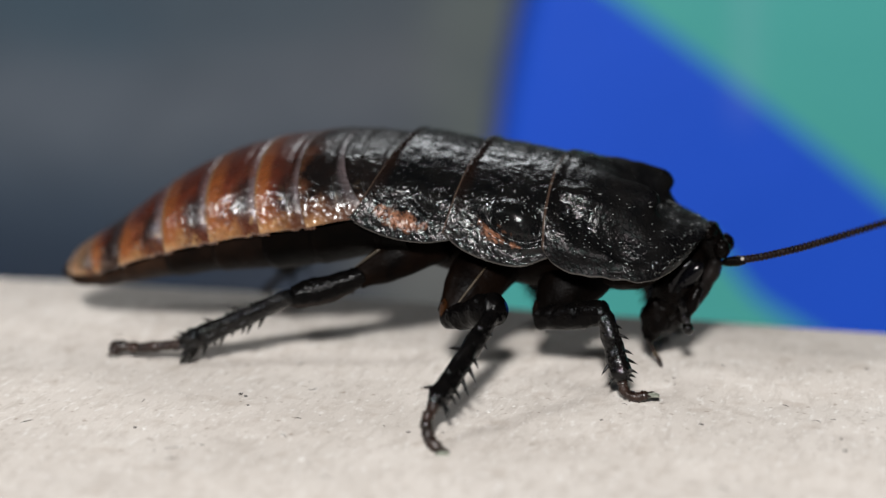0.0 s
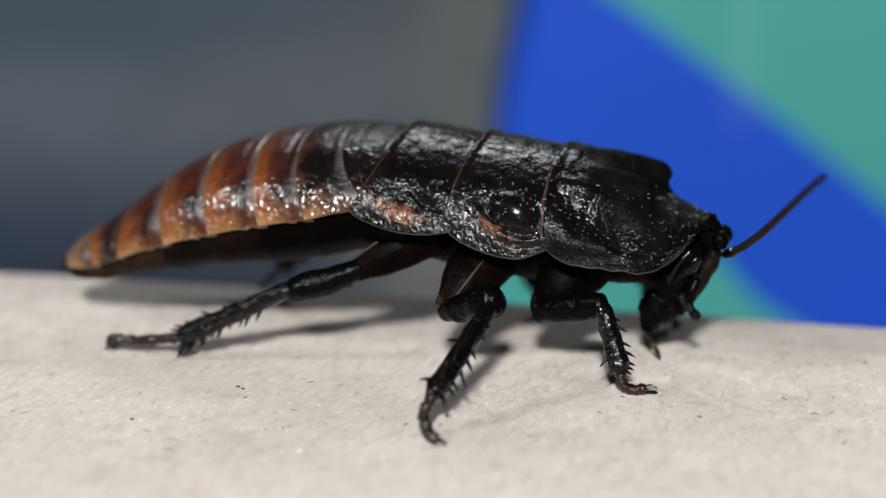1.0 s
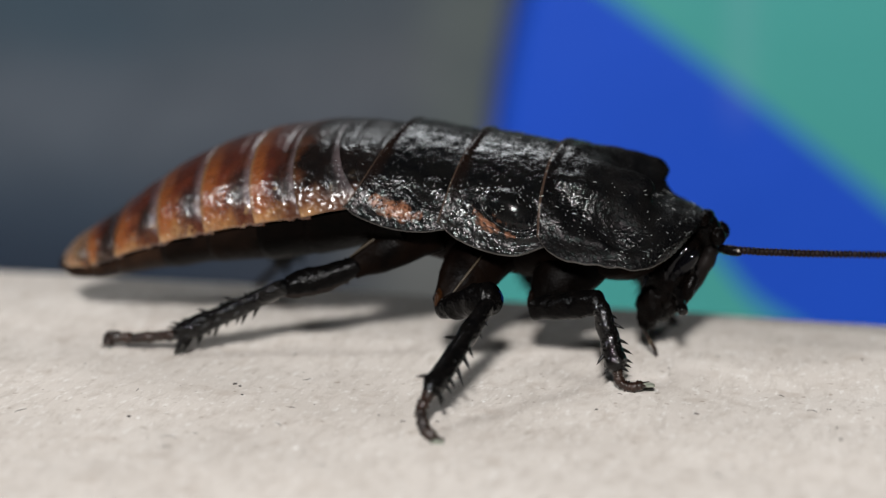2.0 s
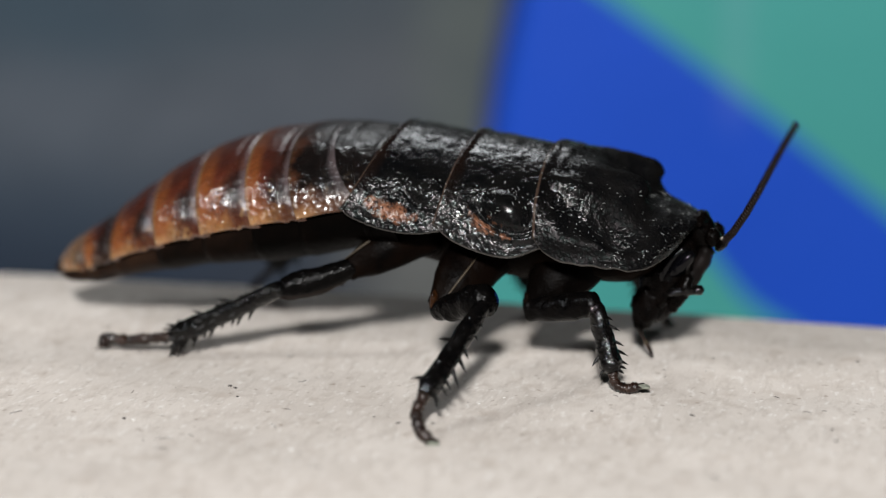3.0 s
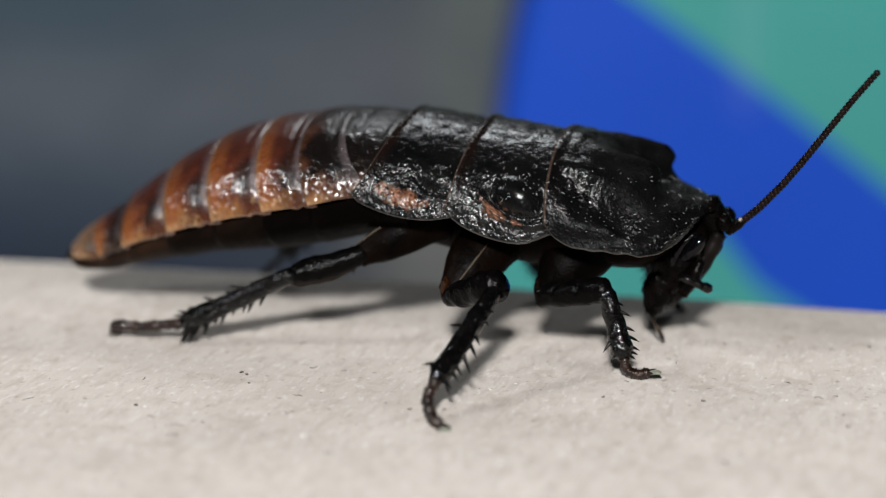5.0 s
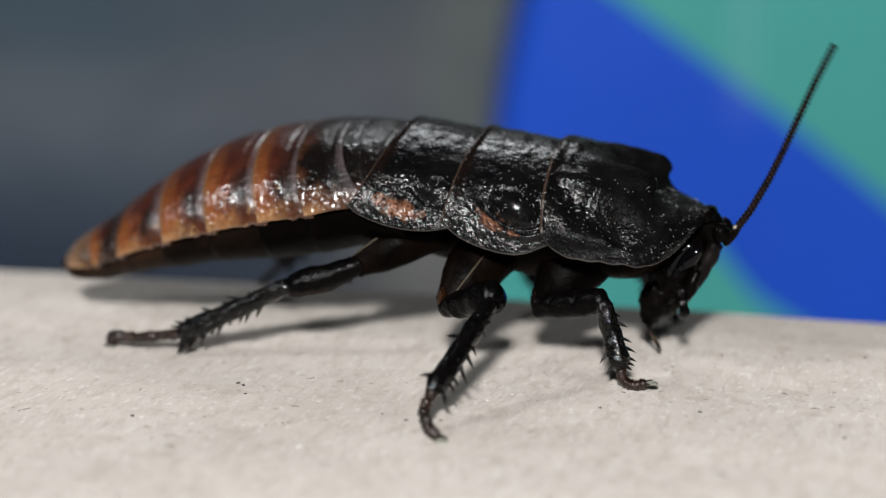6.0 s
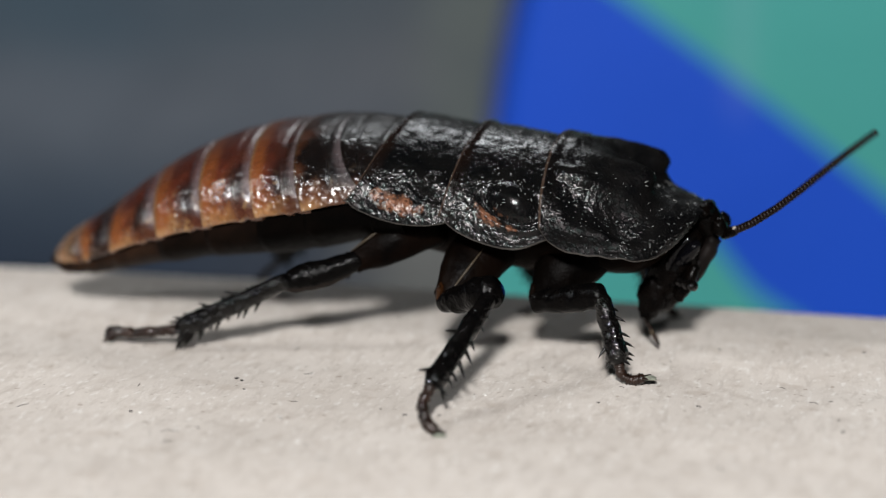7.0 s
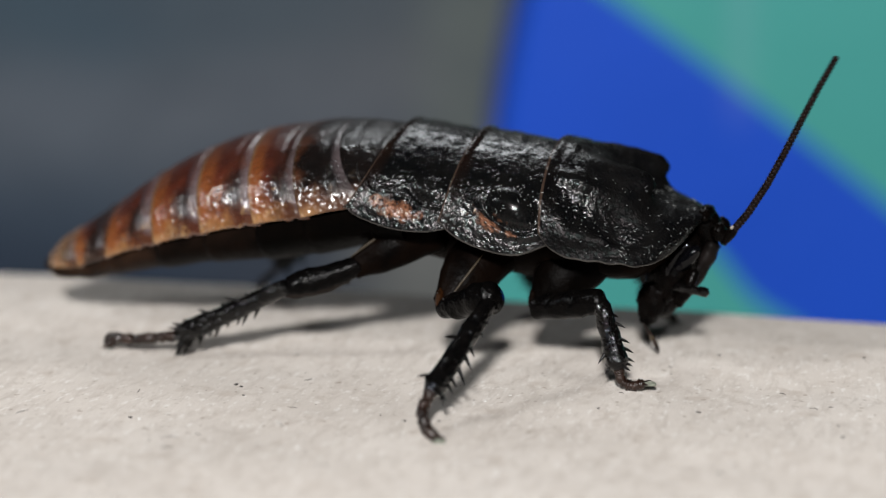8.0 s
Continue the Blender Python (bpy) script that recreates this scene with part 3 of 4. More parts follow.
def debris():
    """Crumbs and fibres scattered on the board, at the places where they lie."""
    dark = plain("dark_crumb", (0.055, 0.048, 0.045), 0.8)
    bm = bmesh.new()
    rng = random.Random(4)
    spots = [(-21.7, -31.2, 0.20), (-15.6, -19.2, 0.22), (-14.9, -19.7, 0.16), (29.3, -17.0, 0.17), (43.1, -21.5, 0.22), (20.1, -18.4, 0.13), 
             (28.7, 1.1, 0.15), (-13.7, -22.4, 0.12), (-14.4, -52.1, 0.15), (42.8, 4.0, 0.15),
             (0.8, -25.2, 0.15), (3.5, -26.5, 0.15), (6.6, -25.7, 0.14), (42.4, -18.0, 0.14), (33.7, -33.4, 0.15), (-16.6, -52.4, 0.14), (-16.2, -49.0, 0.12), (-8.6, -49.6, 0.12), (24.9, -5.7, 0.08), (-6.1, -23.4, 0.07)]
    spots += [(rng.uniform(-40, 48), rng.uniform(-55, 8), rng.choice((0.04, 0.05, 0.06, 0.08))) for _ in range(50)]
    for u, v, r in spots:
        h, _ = board_height(u, v)
        blob(bm, (u, v, h + r * 0.15), (r * rng.uniform(0.7, 1.6), r * rng.uniform(0.6, 1.2), r * 0.4), (0, 0, rng.uniform(0, 180)), 0.5, rng.uniform(0, 50), 6)
    hairs = [(-15.9, -36.0, 0.25, 0.85, 0.45)]
    hairs += [(rng.uniform(-35, 45), rng.uniform(-50, 5), rng.uniform(0, math.pi), rng.uniform(0.25, 0.7), rng.uniform(-0.5, 0.5)) for _ in range(26)]
    for u, v, a, s, bend in hairs:
        h, _ = board_height(u, v)
        c, k = math.cos(a), math.sin(a)
        tube(bm, ((u - c * s, v - k * s, h + 0.03), (u - k * bend * s, v + c * bend * s, h + 0.06), (u + c * s, v + k * s, h + 0.03)), (0.02, 0.028, 0.018), 5)
    pale = cuticle("pale_pulp", (0.62, 0.60, 0.57), (0.78, 0.77, 0.75), (0.6, 0.8))
    flakes = bmesh.new()
    for u, v, r in ((-3.7, -36.1, 0.26), (15.2, -38.7, 0.24), (-20.7, -31.3, 0.16), (2.5, -37.2, 0.12), (11.1, -16.1, 0.14), (19.0, -26.3, 0.12), (36.8, -14.6, 0.12), (9.2, -18.4, 0.16), (-7.6, -38.3, 0.10), (24.6, -31.2, 0.10), (-21.0, -19.0, 0.10), (7.5, -43.4, 0.12)):
        h, _ = board_height(u, v)
        blob(flakes, (u, v, h + r * 0.08), (r * rng.uniform(0.8, 1.3), r, r * 0.25), (0, 0, rng.uniform(0, 180)), 0.6, rng.uniform(0, 50), 8)
    ob = thing("pulp_flakes", flakes, pale, "pale flakes of pulp lying on the grey board", "debris", "stuff", smooth=True)
    ob.matrix_world = BODY
    ob = thing("debris", bm, dark, "dark crumbs and fibres scattered on the board", "debris", "stuff", smooth=True)
    ob.matrix_world = BODY


room()
work_table()
backdrop_screen()
tub()
board_box()
debris()


# ---------------------------------------------------------------- the cockroach, in its own space
roach = tagged(new("cockroach"), "glossy black and rust-brown wingless hissing cockroach standing on cardboard", "cockroach")
roach.matrix_world = BODY

CROWN = table([(-41.7, 6.5), (-40.8, 7.7), (-39.4, 9.0), (-36.4, 11.0), (-33.0, 13.6), (-29.8, 16.0), (-26.6, 18.0), (-23.4, 19.6), (-20.3, 20.8), (-17.0, 21.7),
               (-14.0, 22.2), (-11.0, 22.7), (-8.0, 22.95), (-3.0, 23.1), (1.0, 22.9), (5.0, 22.5), (12.6, 21.9)])
HALF = table([(-41.7, 1.2), (-40.8, 2.5), (-39.4, 3.8), (-35.7, 5.4), (-33.0, 6.8), (-27.0, 9.1), (-21.6, 10.6), (-16.0, 11.5), (-11.0, 12.0), (-5.0, 12.1)])
MARGIN = table([(-41.7, 5.7), (-39.5, 5.9), (-35.7, 7.0), (-33.0, 8.3), (-27.0, 10.7), (-21.6, 12.5), (-16.0, 14.0), (-11.0, 15.1), (-5.0, 16.6)])


def shell(rear, front, half, margin, crown, power, relief, nu, nv, thick=0.35, edge_lift=0.0):
    """A curved plate between two cross edges. rear, front: (station at the crown, station at the margin).
    half, margin, crown: functions of (along, station); along runs 0 at the front to 1 at the rear."""
    bm = bmesh.new()
    uv = bm.loops.layers.uv.new("plate")
    outer, inner, coords = [], [], {}
    for i in range(nu + 1):
        s = i / nu
        row_o, row_i = [], []
        for j in range(nv + 1):
            q = -1 + 2 * j / nv
            e = abs(q) ** 2.2
            u = (front[0] + (front[1] - front[0]) * e) * (1 - s) + (rear[0] + (rear[1] - rear[0]) * e) * s
            b, m, c = half(s, u), margin(s, u), crown(s, u)
            a = q * math.pi / 2
            v = b * math.sin(a)
            dome = max(math.cos(a), 0.0) ** power
            w = m + (c - m) * dome + relief(s, q, u, v) + edge_lift * s ** 3
            flare = max(0.0, abs(q) - 0.93) / 0.07
            p = Vector((u, v * (1 + 0.010 * flare), w + 0.16 * flare * (1 - flare * 0.4)))
            n = Vector((0, math.sin(a) * 0.6, math.cos(a) + 0.25)).normalized()
            o, k = bm.verts.new(p * MM), bm.verts.new((p - n * thick) * MM)
            coords[o] = coords[k] = (s, (q + 1) / 2)
            row_o.append(o), row_i.append(k)
        outer.append(row_o), inner.append(row_i)

    def face(*verts):
        f = bm.faces.new(verts)
        for loop in f.loops:
            loop[uv].uv = coords[loop.vert]
    for i in range(nu):
        for j in range(nv):
            face(outer[i][j], outer[i][j + 1], outer[i + 1][j + 1], outer[i + 1][j])
            face(inner[i][j], inner[i + 1][j], inner[i + 1][j + 1], inner[i][j + 1])
        for j in (0, nv):
            face(outer[i][j], outer[i + 1][j], inner[i + 1][j], inner[i][j])
    for j in range(nv):
        for i in (0, nu):
            face(outer[i][j], inner[i][j], inner[i][j + 1], outer[i][j + 1])
    return bm


def emboss(bm, height):
    """Push a plate outwards from the body's axis by height(u, v, w), all in millimetres."""
    for vert in bm.verts:
        u, v, w = vert.co / MM
        out = Vector((0, v, w - 11.0)).normalized()
        vert.co += out * (height(u, v, w) * MM)
    return bm


def crumple(u, v, w, size, depth, seed):
    """Fine folds that turn light every way."""
    p = Vector((u / size, v / size, w / size))
    bend = Vector((noise.noise(p * 0.5 + Vector((seed, 0, 0))), noise.noise(p * 0.5 + Vector((0, seed, 0))), 0)) * 0.8
    return depth * (noise.fractal(p + bend, 1.0, 2.1, 3) - 0.5 * abs(noise.noise(p * 1.7 + bend)))


def ease(x, a, b):
    t = min(max((x - a) / (b - a), 0.0), 1.0)
    return t * t * (3 - 2 * t)


def boss(u, w, cu, cw, ru, rw, slope, height):
    """A smooth oval dome on a flank with a groove round its lower side."""
    du, dw = (u - cu) / ru, (w - cw - slope * (u - cu)) / rw
    r = math.hypot(du, dw)
    dome = height * max(0.0, 1 - r * r) ** 0.85
    groove = -0.42 * height * math.exp(-((r - 1.22) / 0.13) ** 2) * ease(-dw, -0.1, 0.6)
    lip = 0.30 * height * math.exp(-((r - 1.55) / 0.14) ** 2) * ease(-dw, 0.1, 0.8)
    return dome + groove + lip, ease(r, 1.0, 1.3)


def wrinkle(u, v, size, depth, seed):
    return depth * noise.fractal(Vector((u / size, v / size, seed)), 1.0, 2.0, 4)


def bell(u, v, cu, cv, ru, rv):
    return math.exp(-((u - cu) / ru) ** 2 - ((v - cv) / rv) ** 2)


def brim(q, at, wide):
    """A hollow running along the margin, none at the margin itself; q is the angle across, -1 to 1."""
    x = abs(math.sin(q * math.pi / 2))
    return math.exp(-((x - at) / wide) ** 2) * (1 - x ** 14)


def pronotum():
    half = table([(0.0, 1.6), (0.05, 4.7), (0.13, 7.4), (0.26, 9.8), (0.42, 10.9), (0.6, 11.3), (0.85, 11.6), (1.0, 11.3)])
    low = table([(0.0, 14.5), (0.06, 13.3), (0.13, 12.4), (0.24, 11.95), (0.38, 12.0), (0.6, 12.2), (0.8, 12.5), (0.92, 13.3), (1.0, 14.6)])
    top = table([(12.0, 21.9), (14.5, 21.7), (17.0, 20.6), (19.5, 18.9), (22.0, 17.15), (24.0, 16.4), (26.0, 15.75), (27.8, 15.2)])

    def relief(s, q, u, v):
        horns = 0.0
        for side in (-1, 1):
            reach = 22.1 - 0.14 * (v - side * 4.7) ** 2
            fall = 1 / (1 + math.exp((u - reach) / 0.34))
            horns += 0.43 * max(0.0, u - 15.0) * fall * math.exp(-((v - side * 4.5) / 2.35) ** 2)
        dent = -0.8 * bell(u, abs(v), 20.6, 9.2, 2.3, 1.1) + 0.55 * bell(u, abs(v), 15.6, 7.6, 2.0, 1.0)
        fold = 0.10 * math.sin(u * 3.1 + 1.3 * math.sin(v * 0.9)) * math.exp(-((abs(v) - 10.6) / 0.9) ** 2)
        dent += fold
        dent -= 1.5 * brim(q, 0.84, 0.12) * min(1.0, max(0.0, (0.97 - s) / 0.25)) * min(1.0, max(0.0, (s - 0.22) / 0.3))
        rear = 0.10 * math.exp(-((s - 0.965) / 0.03) ** 2)
        calm = 1 - 0.9 * ease(abs(q), 0.80, 0.95)
        return horns + dent + rear + wrinkle(u, v, 2.2, 0.16, 3.0) * calm
    bm = shell((12.4, 12.6), (27.7, 26.6), lambda s, u: half(s), lambda s, u: low(s), lambda s, u: top(u), 0.95, relief, 100, 150)

    def folds(u, v, w):
        flank = ease(abs(v), 6.5, 9.0) * (1 - 0.5 * ease(u, 15.5, 19.0)) * (0.25 * ease(w, 12.2, 13.4) + 0.75 * ease(w, 15.6, 17.4))
        ridge = 0.35 * math.exp(-((w - 19.1 + 0.26 * (u - 16.4)) / 0.75) ** 2) * ease(abs(v), 6.0, 8.0) * ease(u, 13.0, 14.0) * (1 - ease(u, 18.0, 20.5))
        hollow = -0.7 * bell(u, w, 20.6, 16.2, 1.7, 1.1) * ease(abs(v), 7.0, 9.0)
        tuck = -0.30 * ease(abs(v), 8.5, 10.2) * ease(14.8 - w, 0.0, 1.6) * ease(w, 12.0, 12.9) * ease(u, 12.8, 14.0)
        return tuck + ridge + hollow + flank * (crumple(u, v, w, 1.0, 0.08, 3.0) + crumple(u, v, w, 0.45, 0.05, 8.0)) + (0.3 + 0.7 * flank) * crumple(u, v, w, 0.6, 0.035, 5.0)
    emboss(bm, folds)
    # the horns lean forward over the front slope
    for vert in bm.verts:
        u, v, w = vert.co / MM
        vert.co.x += 0.85 * MM * ease(w - top(u), 0.45, 1.5) * ease(u, 18.0, 21.5) * ease(abs(v), 1.5, 3.0)
    return part("pronotum", bm, THORAX, roach, "black horned neck shield, wrinkled and glossy")


def mesonotum():
    half = table([(0.0, 11.0), (0.3, 11.9), (0.7, 12.1), (1.0, 12.0)])
    low = table([(0.0, 13.6), (0.25, 12.7), (0.5, 12.9), (0.8, 14.0), (1.0, 15.5)])

    def relief(s, q, u, v):
        ridge = -0.8 * brim(q, 0.90, 0.07) * min(1.0, max(0.0, (0.97 - s) / 0.3))
        return ridge + 0.2 * math.exp(-((s - 0.965) / 0.03) ** 2) + wrinkle(u, v, 2.0, 0.10, 11.0) * (1 - 0.9 * ease(abs(q), 0.80, 0.95))
    bm = shell((4.3, 2.8), (13.6, 13.4), lambda s, u: half(s), lambda s, u: low(s), lambda s, u: CROWN(u) - 0.6 * (1 - s) ** 2, 0.98, relief, 76, 160)

    def folds(u, v, w):
        knob, clear = boss(u, w, 9.8, 17.1, 2.5, 1.55, -0.27, 0.95)
        if abs(v) < 7.5:
            knob, clear = 0.0, 1.0
        flank = ease(19.4 - w, 0.0, 1.8) * ease(w, 13.4, 14.4) * clear
        return knob + flank * (crumple(u, v, w, 0.9, 0.07, 13.0) + crumple(u, v, w, 0.42, 0.04, 18.0)) + crumple(u, v, w, 1.0, 0.03, 15.0) * clear
    emboss(bm, folds)
    return part("mesonotum", bm, THORAX, roach, "black middle back plate with rusty margins")


def metanotum():
    half = table([(0.0, 11.6), (0.4, 12.2), (0.8, 12.4), (1.0, 12.5)])
    low = table([(0.0, 15.0), (0.3, 14.5), (0.6, 14.8), (0.85, 15.7), (1.0, 16.6)])

    def relief(s, q, u, v):
        knob = -0.8 * brim(q, 0.90, 0.07) * min(1.0, max(0.0, (0.97 - s) / 0.3))
        return knob + 0.2 * math.exp(-((s - 0.965) / 0.03) ** 2) + wrinkle(u, v, 2.0, 0.10, 21.0) * (1 - 0.9 * ease(abs(q), 0.80, 0.95))
    bm = shell((-3.4, -6.6), (5.4, 4.4), lambda s, u: half(s), lambda s, u: low(s), lambda s, u: CROWN(u) - 0.6 * (1 - s) ** 2, 1.08, relief, 76, 160)

    def folds(u, v, w):
        knob, clear = boss(u, w, 2.0, 18.3, 1.9, 1.1, -0.2, 0.45)
        if abs(v) < 7.5:
            knob, clear = 0.0, 1.0
        flank = ease(19.8 - w, 0.0, 1.8) * ease(w, 15.0, 15.9) * clear
        return knob + flank * (crumple(u, v, w, 0.9, 0.07, 23.0) + crumple(u, v, w, 0.42, 0.04, 28.0)) + crumple(u, v, w, 1.0, 0.03, 25.0) * clear
    emboss(bm, folds)
    return part("metanotum", bm, THORAX, roach, "black hind back plate with rusty margins")


# rear edge of each ring: station at the crown, station at the margin
JOINTS = [(-4.0, -2.5), (-7.1, -3.7), (-9.3, -4.2), (-13.3, -10.9), (-17.9, -15.9), (-23.4, -21.6), (-28.6, -27.1), (-34.2, -33.1), (-38.2, -36.6), (-41.6, -40.6)]
STRETCH = [0, 0, 0, 0.05, 0.12, 0.25, 0.42, 0.62, 0.85, 1.0]  # how far each ring slides when the abdomen lengthens
rings = []


def abdomen():
    for i in range(1, len(JOINTS)):
        (f0, f1), (r0, r1) = JOINTS[i - 1], JOINTS[i]
        lap = 0.9

        def relief(s, q, u, v, i=i):
            swell = 0.16 * math.sin(min(max((s - 0.10) / 0.90, 0), 1) * math.pi)
            hinge = 0.16 * math.exp(-((s - 0.25) / 0.05) ** 2) - 0.12 * math.exp(-((s - 0.36) / 0.06) ** 2)
            return swell + wrinkle(u, v, 1.6, 0.08, 30.0 + i) * (1 - ease(abs(q), 0.80, 0.95)) - 0.26 * (1 - s) ** 1.5 + hinge * (0.25 if i < 4 else 1.0)

        def half(s, u, i=i):
            return HALF(u) * (1 + 0.012 * s) - 0.25 * (1 - s) - (0.75 if i < 3 else 0.55 * (1 - s) if i == 3 else 0.0)
        bm = shell((r0, r1), (f0 + lap, f1 + lap * (0.2 if i < 4 else 1.0)), half, lambda s, u, low=(0.0, 0.8, 0.3)[i] if i < 3 else 0.0: MARGIN(u) - low * 0.6, lambda s, u, low=(0.0, 0.8, 0.3)[i] if i < 3 else 0.0: CROWN(u) - low * (1 - 0.6 * s), 0.92, relief, 44, 110, 0.3, 0.12)
        emboss(bm, lambda u, v, w, r=r0, k=i: 0.0 if w > CROWN(u) - 1.2 else crumple(u, v, w, 1.0, 0.05, 40.0 + k) * ease(w - MARGIN(u), 0.5, 1.8))
        ring = part("tergite", bm, ABDOMEN, roach, "rust-brown glossy abdomen ring")
        rings.append((ring, STRETCH[i]))
        # the plate of the belly below the same ring
        bm = bmesh.new()
        rows = []
        for k in range(12):
            s = min(k / 10, 1.0)
            u = (f1 + 1.3) * (1 - s) + (r1 - 0.1) * s + (0.25 if k == 11 else 0)
            row = []
            for j in range(25):
                a = math.pi * j / 24
                b = HALF(u) * (0.955 + 0.012 * s) - (0.25 if k == 11 else 0)
                deep = ((3.6 if u > -26 else max(0.9, 3.6 - (-26 - u) * 0.17)) + 1.5 * ease(u, -27.0, -13.0)) * (0.98 + 0.04 * s) - (0.3 if k == 11 else 0)
                row.append(bm.verts.new(Vector((u, -b * math.cos(a), MARGIN(u) - 0.15 - deep * math.sin(a) ** 0.8 * 1.05)) * MM))
            rows.append(row)
        for a, b in zip(rows, rows[1:]):
            for j in range(24):
                bm.faces.new((a[j], a[j + 1], b[j + 1], b[j]))
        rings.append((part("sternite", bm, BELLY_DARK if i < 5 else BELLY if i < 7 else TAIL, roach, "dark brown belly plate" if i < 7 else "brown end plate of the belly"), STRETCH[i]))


def tail_tip():
    bm = bmesh.new()
    blob(bm, (-39.8, 0, 6.1), (2.4, 2.6, 1.2), (0, -14, 0), 0.12, 4.0)
    rings.append((part("tail_tip", bm, TAIL, roach, "blunt straw-brown tip of the abdomen"), 1.0))


def underside():
    bm = bmesh.new()
    tube(bm, ((-8, 0, 13.0), (-2, 0, 12.8), (5, 0, 12.3), (13, 0, 11.9), (20, 0, 11.6), (24, 0, 11.6)), (4.8, 6.4, 7.4, 7.6, 6.6, 3.4), 28, 0.46, lumps=0.15)
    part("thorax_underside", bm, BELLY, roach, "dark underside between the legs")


def thorns(holder, a, b, rows, girth, phase, out, lean):
    """Thorns along a shin from a to b; rows: where along it, the angle round it, the length in millimetres."""
    a, b = Vector(a), Vector(b)
    d = (b - a).normalized()
    x = d.cross(Vector(out)).normalized()
    y = x.cross(d).normalized()
    rng = random.Random(phase)
    for t, f, length in rows:
        f += rng.uniform(-0.35, 0.35)
        t = min(t + rng.uniform(-0.03, 0.03), 0.99)
        side = x * math.cos(f) + y * math.sin(f)
        length *= rng.uniform(0.75, 1.15)
        root = a.lerp(b, t) + side * girth * 0.75
        bm = bmesh.new()
        spike(bm, root, root + (side * (1 - 0.55 * lean) + d * lean).normalized() * length, 0.15 + 0.07 * length)
        part("thorn", bm, THORN, holder)


def leg(name, label, hip, trochanter, knee, ankle, toes, size, seed, spines, femur, shin=1.0, reach=1.0, ridge=None, lean=0.55, girth=1.0):
    """hip to toes in millimetres; toes: points of the foot, the last on the ground; shin, reach: how stout the shin and how long its thorns are."""
    hip, trochanter, knee, ankle = (Vector(p) for p in (hip, trochanter, knee, ankle))
    holder = new(name)
    holder.parent = roach
    tagged(holder, label)
    mid = hip.lerp(trochanter, 0.5)
    bm = bmesh.new()
    tube(bm, (hip, mid, trochanter.lerp(hip, 0.04)), (3.5 * size * girth, 2.9 * size * girth, (1.30 if girth == 1.0 else 1.1) * size), 18, 0.66, (0, 1, 0), 0.10, seed)
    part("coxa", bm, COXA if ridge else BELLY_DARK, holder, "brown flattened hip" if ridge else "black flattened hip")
    near = -1 if trochanter.y < 0 else 1
    if ridge:
        bm = bmesh.new()
        off = Vector(ridge) * size * girth
        p, q = hip.lerp(trochanter, 0.25) + off * 3.0, hip.lerp(trochanter, 0.85) + off * 1.9
        tube(bm, (p, hip.lerp(trochanter, 0.55) + off * 2.62, q), (0.03, 0.13, 0.05), 8)
        part("coxa_ridge", bm, RIDGE, holder, "pale tan ridge")
    bm = bmesh.new()
    blob(bm, trochanter + Vector((-0.25, 0.0, 0.85 if girth == 1.0 else -0.1)) * size, (0.46 * size, 0.70 * size, 1.25 * size), (0, 0, 0), 0.15, seed + 1)
    part("trochanter", bm, AMBER if ridge and girth == 1.0 else COXA, holder, "amber-brown joint" if ridge and girth == 1.0 else "dark brown joint")
    bm = bmesh.new()
    tube(bm, (trochanter.lerp(hip, 0.12) if girth < 1 else trochanter, trochanter.lerp(knee, 0.35), trochanter.lerp(knee, 0.75), knee), [r * size for r in femur], 20, 0.9, (0, 1, 0), 0.14, seed + 3)
    part("femur", bm, FEMUR, holder)
    if girth < 1:
        bm = bmesh.new()
        low = Vector((0, near * 0.25, -1.0)) * size
        tube(bm, (trochanter + low * 0.6, trochanter.lerp(knee, 0.4) + low, trochanter.lerp(knee, 0.85) + low * 0.95, knee.lerp(ankle, 0.06) + low * 0.6), (0.5, 0.62, 0.5, 0.12), 14, 0.7, (0, 1, 0), 0.2, seed)
        part("femur_keel", bm, KEEL, holder, "dull brown keel below the thigh")
    bm = bmesh.new()
    start = knee + Vector((-0.2, 0.4 * near, -0.9)) * size if girth == 1.0 else knee + (knee - trochanter).normalized() * 0.25
    tube(bm, (start, knee.lerp(ankle, 0.10), knee.lerp(ankle, 0.5), knee.lerp(ankle, 0.88), ankle),
         [r * shin * size for r in (0.92, 0.90, 1.0, 1.18, 0.80)], 18, 0.9, (0, 1, 0), 0.20, seed + 7)
    part("tibia", bm, BLACK, holder, "black shin set with thorns")
    thorns(holder, knee, ankle, [(t, f, length * reach) for t, f, length in spines], 0.95 * size * shin, int(seed) + 5, (0.3, near, 0.2), lean)
    bm = bmesh.new()
    pts = [ankle, *(Vector(p) for p in toes)]
    path, radii = [], []
    for p, q in zip(pts, pts[1:]):
        for k in range(6):
            path.append(p.lerp(q, k / 6))
            radii.append((0.48, 0.60, 0.52, 0.49, 0.62, 0.52)[k] * size * min(1.0, shin + 0.05))
    path.append(pts[-1]), radii.append(0.45 * size)
    tube(bm, path, radii, 12, lumps=0.25, seed=seed)
    part("tarsus", bm, TARSUS, holder, "jointed brown foot")
    bm = bmesh.new()
    blob(bm, pts[-1] + (pts[-1] - pts[-2]).normalized() * 0.55 - Vector((0, 0, 0.2)), (0.72 * size, 0.62 * size, 0.2), (0, 0, 0), 0.3, seed)
    part("foot_pad", bm, PAD, holder, "pale translucent pad between the claws")
    d = (pts[-1] - pts[-2]).normalized()
    x = d.cross(Vector((0, 0, 1)))
    x = x.normalized() if x.length > 0.01 else Vector((1, 0, 0))
